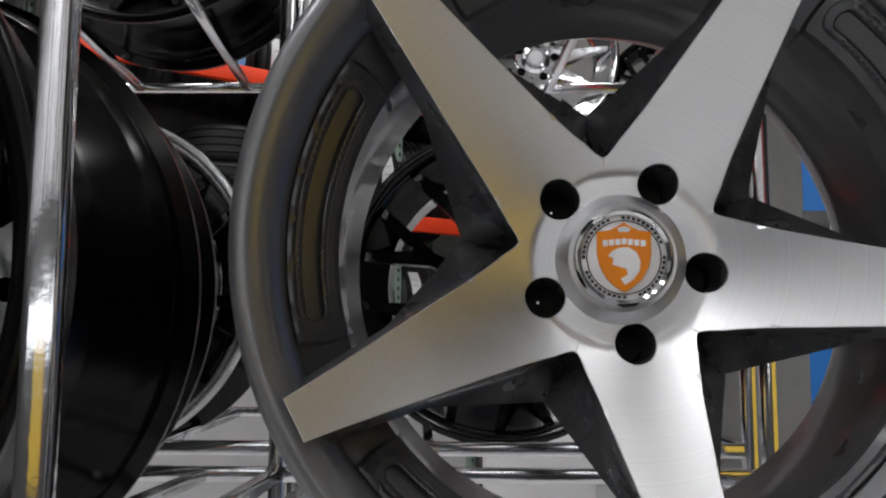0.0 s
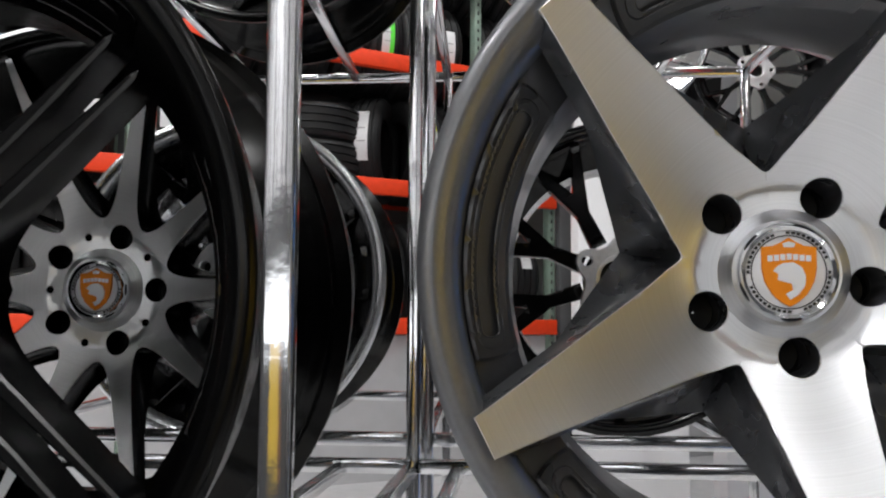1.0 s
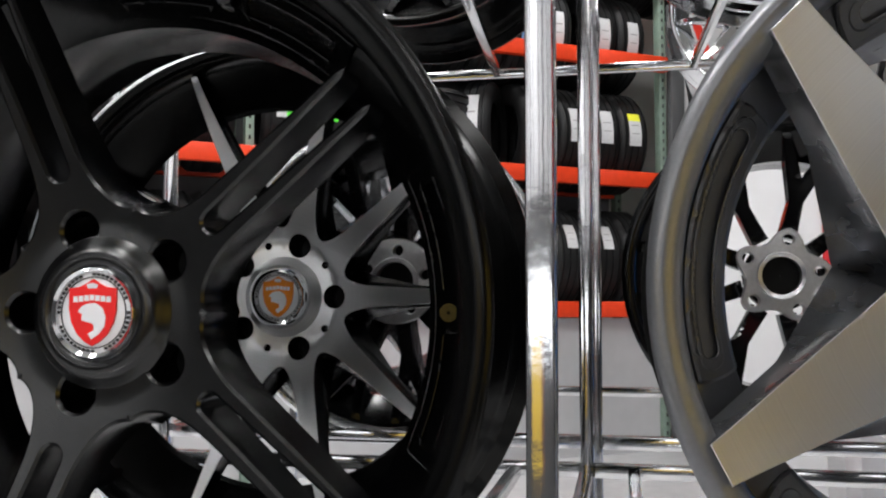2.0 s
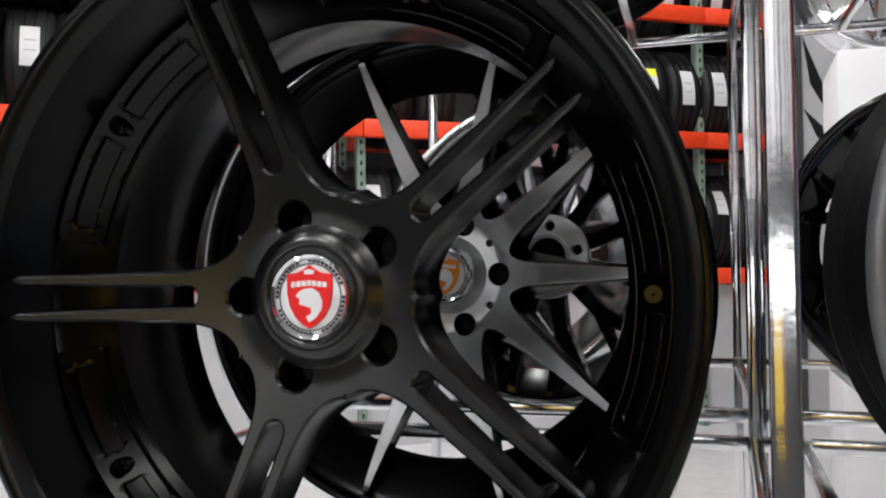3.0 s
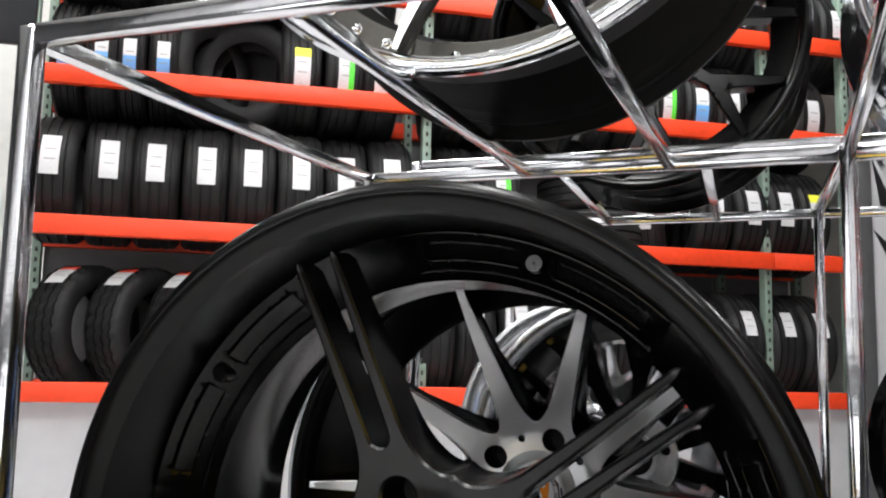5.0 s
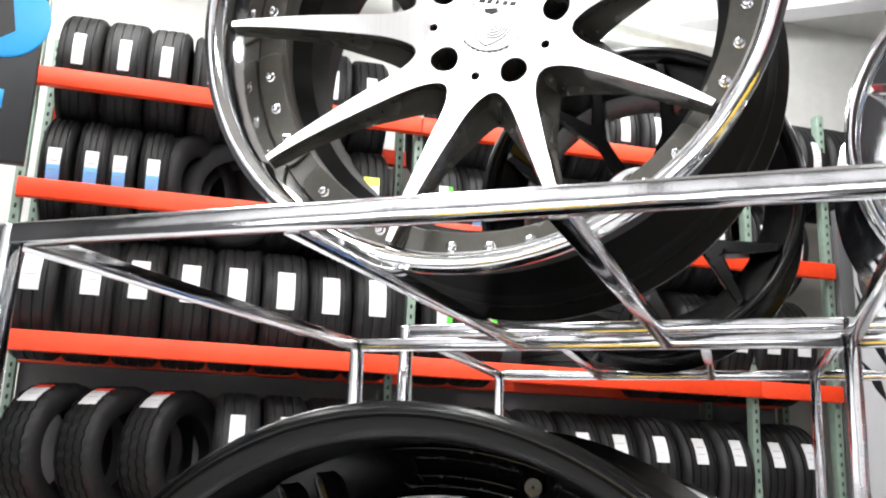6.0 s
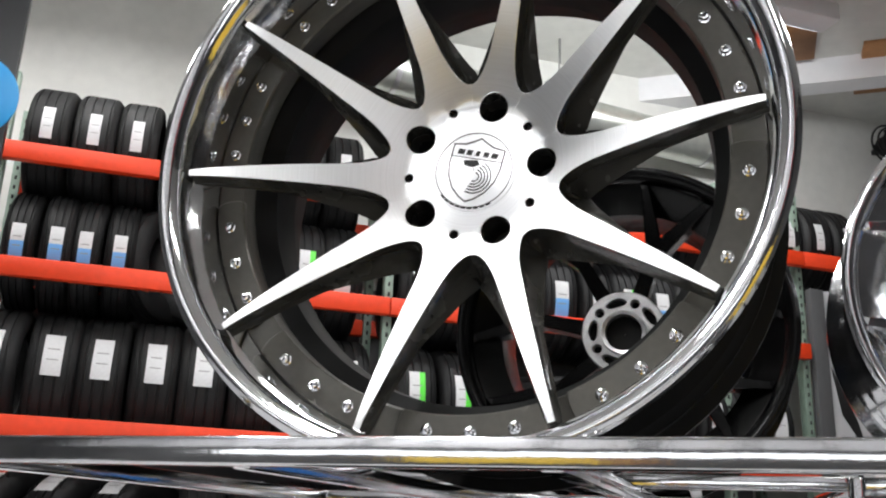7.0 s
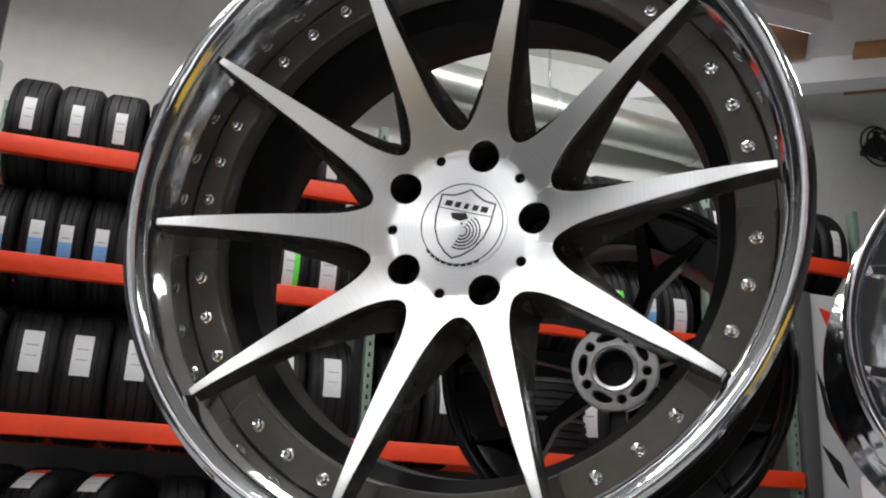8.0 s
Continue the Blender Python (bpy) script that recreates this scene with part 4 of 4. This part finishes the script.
# dark end post of the shelving and the printed board beside it
poster = thing("poster_board", SHELF, "white board printed with black angular shapes", "poster")
# white board whose grey colour carries the shade it stands in
part("board", box_bm(1.335, 2.8, 0.0, 0.03, 0.0, 2.7, 0.004), DIM_BOARD, poster)
part("end_panel", box_bm(1.235, 1.33, -0.02, 0.03, 0.0, 2.7, 0.004), SHADE, poster, "dark grey end panel")
for pts in ([(1.35, 2.25), (1.5, 1.95), (1.56, 1.75), (1.4, 1.97)], [(1.35, 1.82), (1.48, 1.72), (1.52, 1.58), (1.44, 1.66)], [(1.80, 2.6), (2.05, 2.5), (2.15, 2.0), (1.95, 2.2)],
            [(1.75, 1.7), (1.90, 1.75), (1.90, 1.1), (1.75, 1.1)], [(2.00, 1.7), (2.20, 1.75), (2.15, 1.05), (2.00, 1.1)], [(2.30, 1.8), (2.55, 1.8), (2.55, 1.2), (2.35, 1.2)],
            [(2.25, 2.66), (2.65, 2.6), (2.60, 2.2), (2.35, 2.1)]):
    part("black_shape", plate(pts, [], lambda x, z: -0.003, lambda x, z: 0.004, 0.0005, None, 0.2), INK, poster, "printed black shape")
part("red_shape", plate([(1.4, 2.62), (1.48, 2.6), (1.63, 2.25), (1.54, 2.3)], [], lambda x, z: -0.003, lambda x, z: 0.004, 0.0005, None, 0.2), RED, poster, "printed red shape")

# hanging black board with a round blue sign
sign = thing("sign_board", pose(-3.0, 1.75, 2.03, 0, 0, 38), "hanging black board with a round blue sign", "sign")
part("board", box_bm(-0.7, 0.12, 0.0, 0.05, 0.1, 1.35, 0.006), BLACKBOARD, sign)
disc = part("disc", lathe([(0.001, -0.02), (0.15, -0.02), (0.165, -0.01), (0.165, 0.0), (0.001, 0.0)], 64), SIGN_BLUE, sign, "round blue sign face", loc=(-0.02, 0.0, 0.66))
part("dark_wedge", plate([(-0.1, -0.02), (0.02, 0.1), (0.05, -0.06), (-0.03, -0.12)], [], lambda x, z: -0.024, lambda x, z: 0.006, 0.0005, None, 0.1), INK, disc)
part("lettering_bar", box_bm(-0.6, 0.02, -0.006, 0.0, 0.3, 0.37), SIGN_BLUE, sign, "blue lettering bar")
for ox in (-0.6, 0.05):
    part("hanger", box_bm(ox - 0.006, ox + 0.006, 0.02, 0.032, 1.35, top - 2.03), STEEL, sign)

# the duct under the ceiling
duct = thing("duct", pose(-2.35, 3.9, 3.86, 0, 0, 42), "round galvanised air duct hung from the ceiling", "duct")
bm = lathe([(0.12, 0.0), (0.13, 0.0), (0.13, 2.6), (0.12, 2.6)], 40)
bm.transform(Matrix.Rotation(radians(-90), 4, "Z"))
part("pipe", bm, DUCT, duct)
for k in range(3):
    bm = lathe([(0.125, 0.0), (0.138, 0.0), (0.138, 0.03), (0.125, 0.03)], 40)
    bm.transform(Matrix.Rotation(radians(-90), 4, "Z"))
    part("collar", bm, STEEL, duct, loc=(0.1 + k * 1.15, 0, 0))
    part("hanger", box_bm(-0.006, 0.006, -0.006, 0.006, 0.1, top - 3.86), STEEL, duct, loc=(0.12 + k * 1.15, 0, 0))
# ceiling panels and beams
for k, (cx, cy) in enumerate(((-0.2, 5.0), (0.9, 5.6), (0.3, 4.0), (1.5, 4.6))):
    tagged(part("ceiling_panel", box_bm(cx - 0.4, cx + 0.4, cy - 0.35, cy + 0.35, 4.36, 4.398), BROWN), "stained brown ceiling panel", "ceiling panel", "ceiling panels", "structure")

# blue printed banner
banner = thing("banner", pose(1.31, 2.05, 0), "blue banner with a black band", "banner")
part("sheet", box_bm(-0.42, 0.5, 0, 0.012, 0.0, 1.5, 0.003), BANNER_BLUE, banner)
part("black_band", box_bm(-0.425, 0.505, -0.004, 0.0, 1.12, 1.24), INK, banner, "black band")
for k in range(5):
    part("white_bar", box_bm(-0.35 + k * 0.13, -0.28 + k * 0.13, -0.007, -0.004, 1.155, 1.205), PAPER, banner, "white lettering bar")
part("white_top", box_bm(-0.425, 0.505, -0.004, 0.0, 1.42, 1.45), PAPER, banner, "white stripe")

# white plinth with a red edge carrying a chromed wheel, and a red stand with a black wheel
stand = thing("plinth", pose(0.13, 2.0, 0), "white display plinth with a red edge", "plinth")
part("body", box_bm(-0.16, 0.14, -0.02, 0.4, 0.0, 1.46, 0.008), PANEL, stand)
part("edge", box_bm(0.142, 0.165, -0.026, 0.4, 0.95, 1.46, 0.004), PLASTER, stand, "red edge strip")
ten_spoke("alloy_wheel", 0.12, 2.02, 1.46 + 0.24, 0, 0.2, 0.24, 0.2, CHROME, CHROME, CHROME, "chromed wheel standing on a white plinth", 0.04, CAP_WHITE)
red = thing("wheel_stand", pose(0.68, 2.75, 0), "white stand with a red saddle for a wheel", "stand")
part("column", box_bm(-0.15, 0.15, 0.04, 0.28, 0.04, 1.36, 0.02), PANEL, red, "white column")
part("saddle", box_bm(-0.17, 0.17, 0.02, 0.3, 1.361, 1.56, 0.02), PLASTER, red, "red saddle block")
part("base", box_bm(-0.25, 0.25, -0.06, 0.36, 0.0, 0.04, 0.01), INK, red)
mesh_wheel("alloy_wheel", 0.68, 2.8, 1.56 + 0.24, 0, 0.3, 0.24, 0.2, GLOSS, STEEL, "black mesh wheel on the red stand", 10)
setting("trim_beam", box_bm(-1.2, 3.4, 5.42, 5.6, 4.22, 4.399), PANEL, "white beam under the ceiling")

# round black fan high on the wall behind the shelving
fan = thing("wall_fan", SHELF @ pose(2.62, 0.84, 4.14), "round black wall fan with a wire cage", "fan")
part("bracket", box_bm(-0.025, 0.025, -0.1, 0.008, -0.02, 0.02, 0.004), INK, fan)
part("motor", lathe([(0.001, -0.2), (0.06, -0.19), (0.08, -0.16), (0.08, -0.1), (0.001, -0.1)], 24), INK, fan)
for r, yy in ((0.15, -0.16), (0.12, -0.19), (0.085, -0.205)):
    part("cage_ring", lathe([(r, yy), (r + 0.012, yy), (r + 0.012, yy + 0.01), (r, yy + 0.01)], 40), INK, fan)
for k in range(3):
    blade = plate([(-0.02, 0.045), (0.03, 0.045), (0.06, 0.12), (0.01, 0.135), (-0.05, 0.11)], [], lambda px, pz: -0.15 + px * 0.3, lambda px, pz: 0.003, 0.0005, None, 0.03)
    part("blade", blade, INK, fan, rot=(0, k * 2 * math.pi / 3, 0))
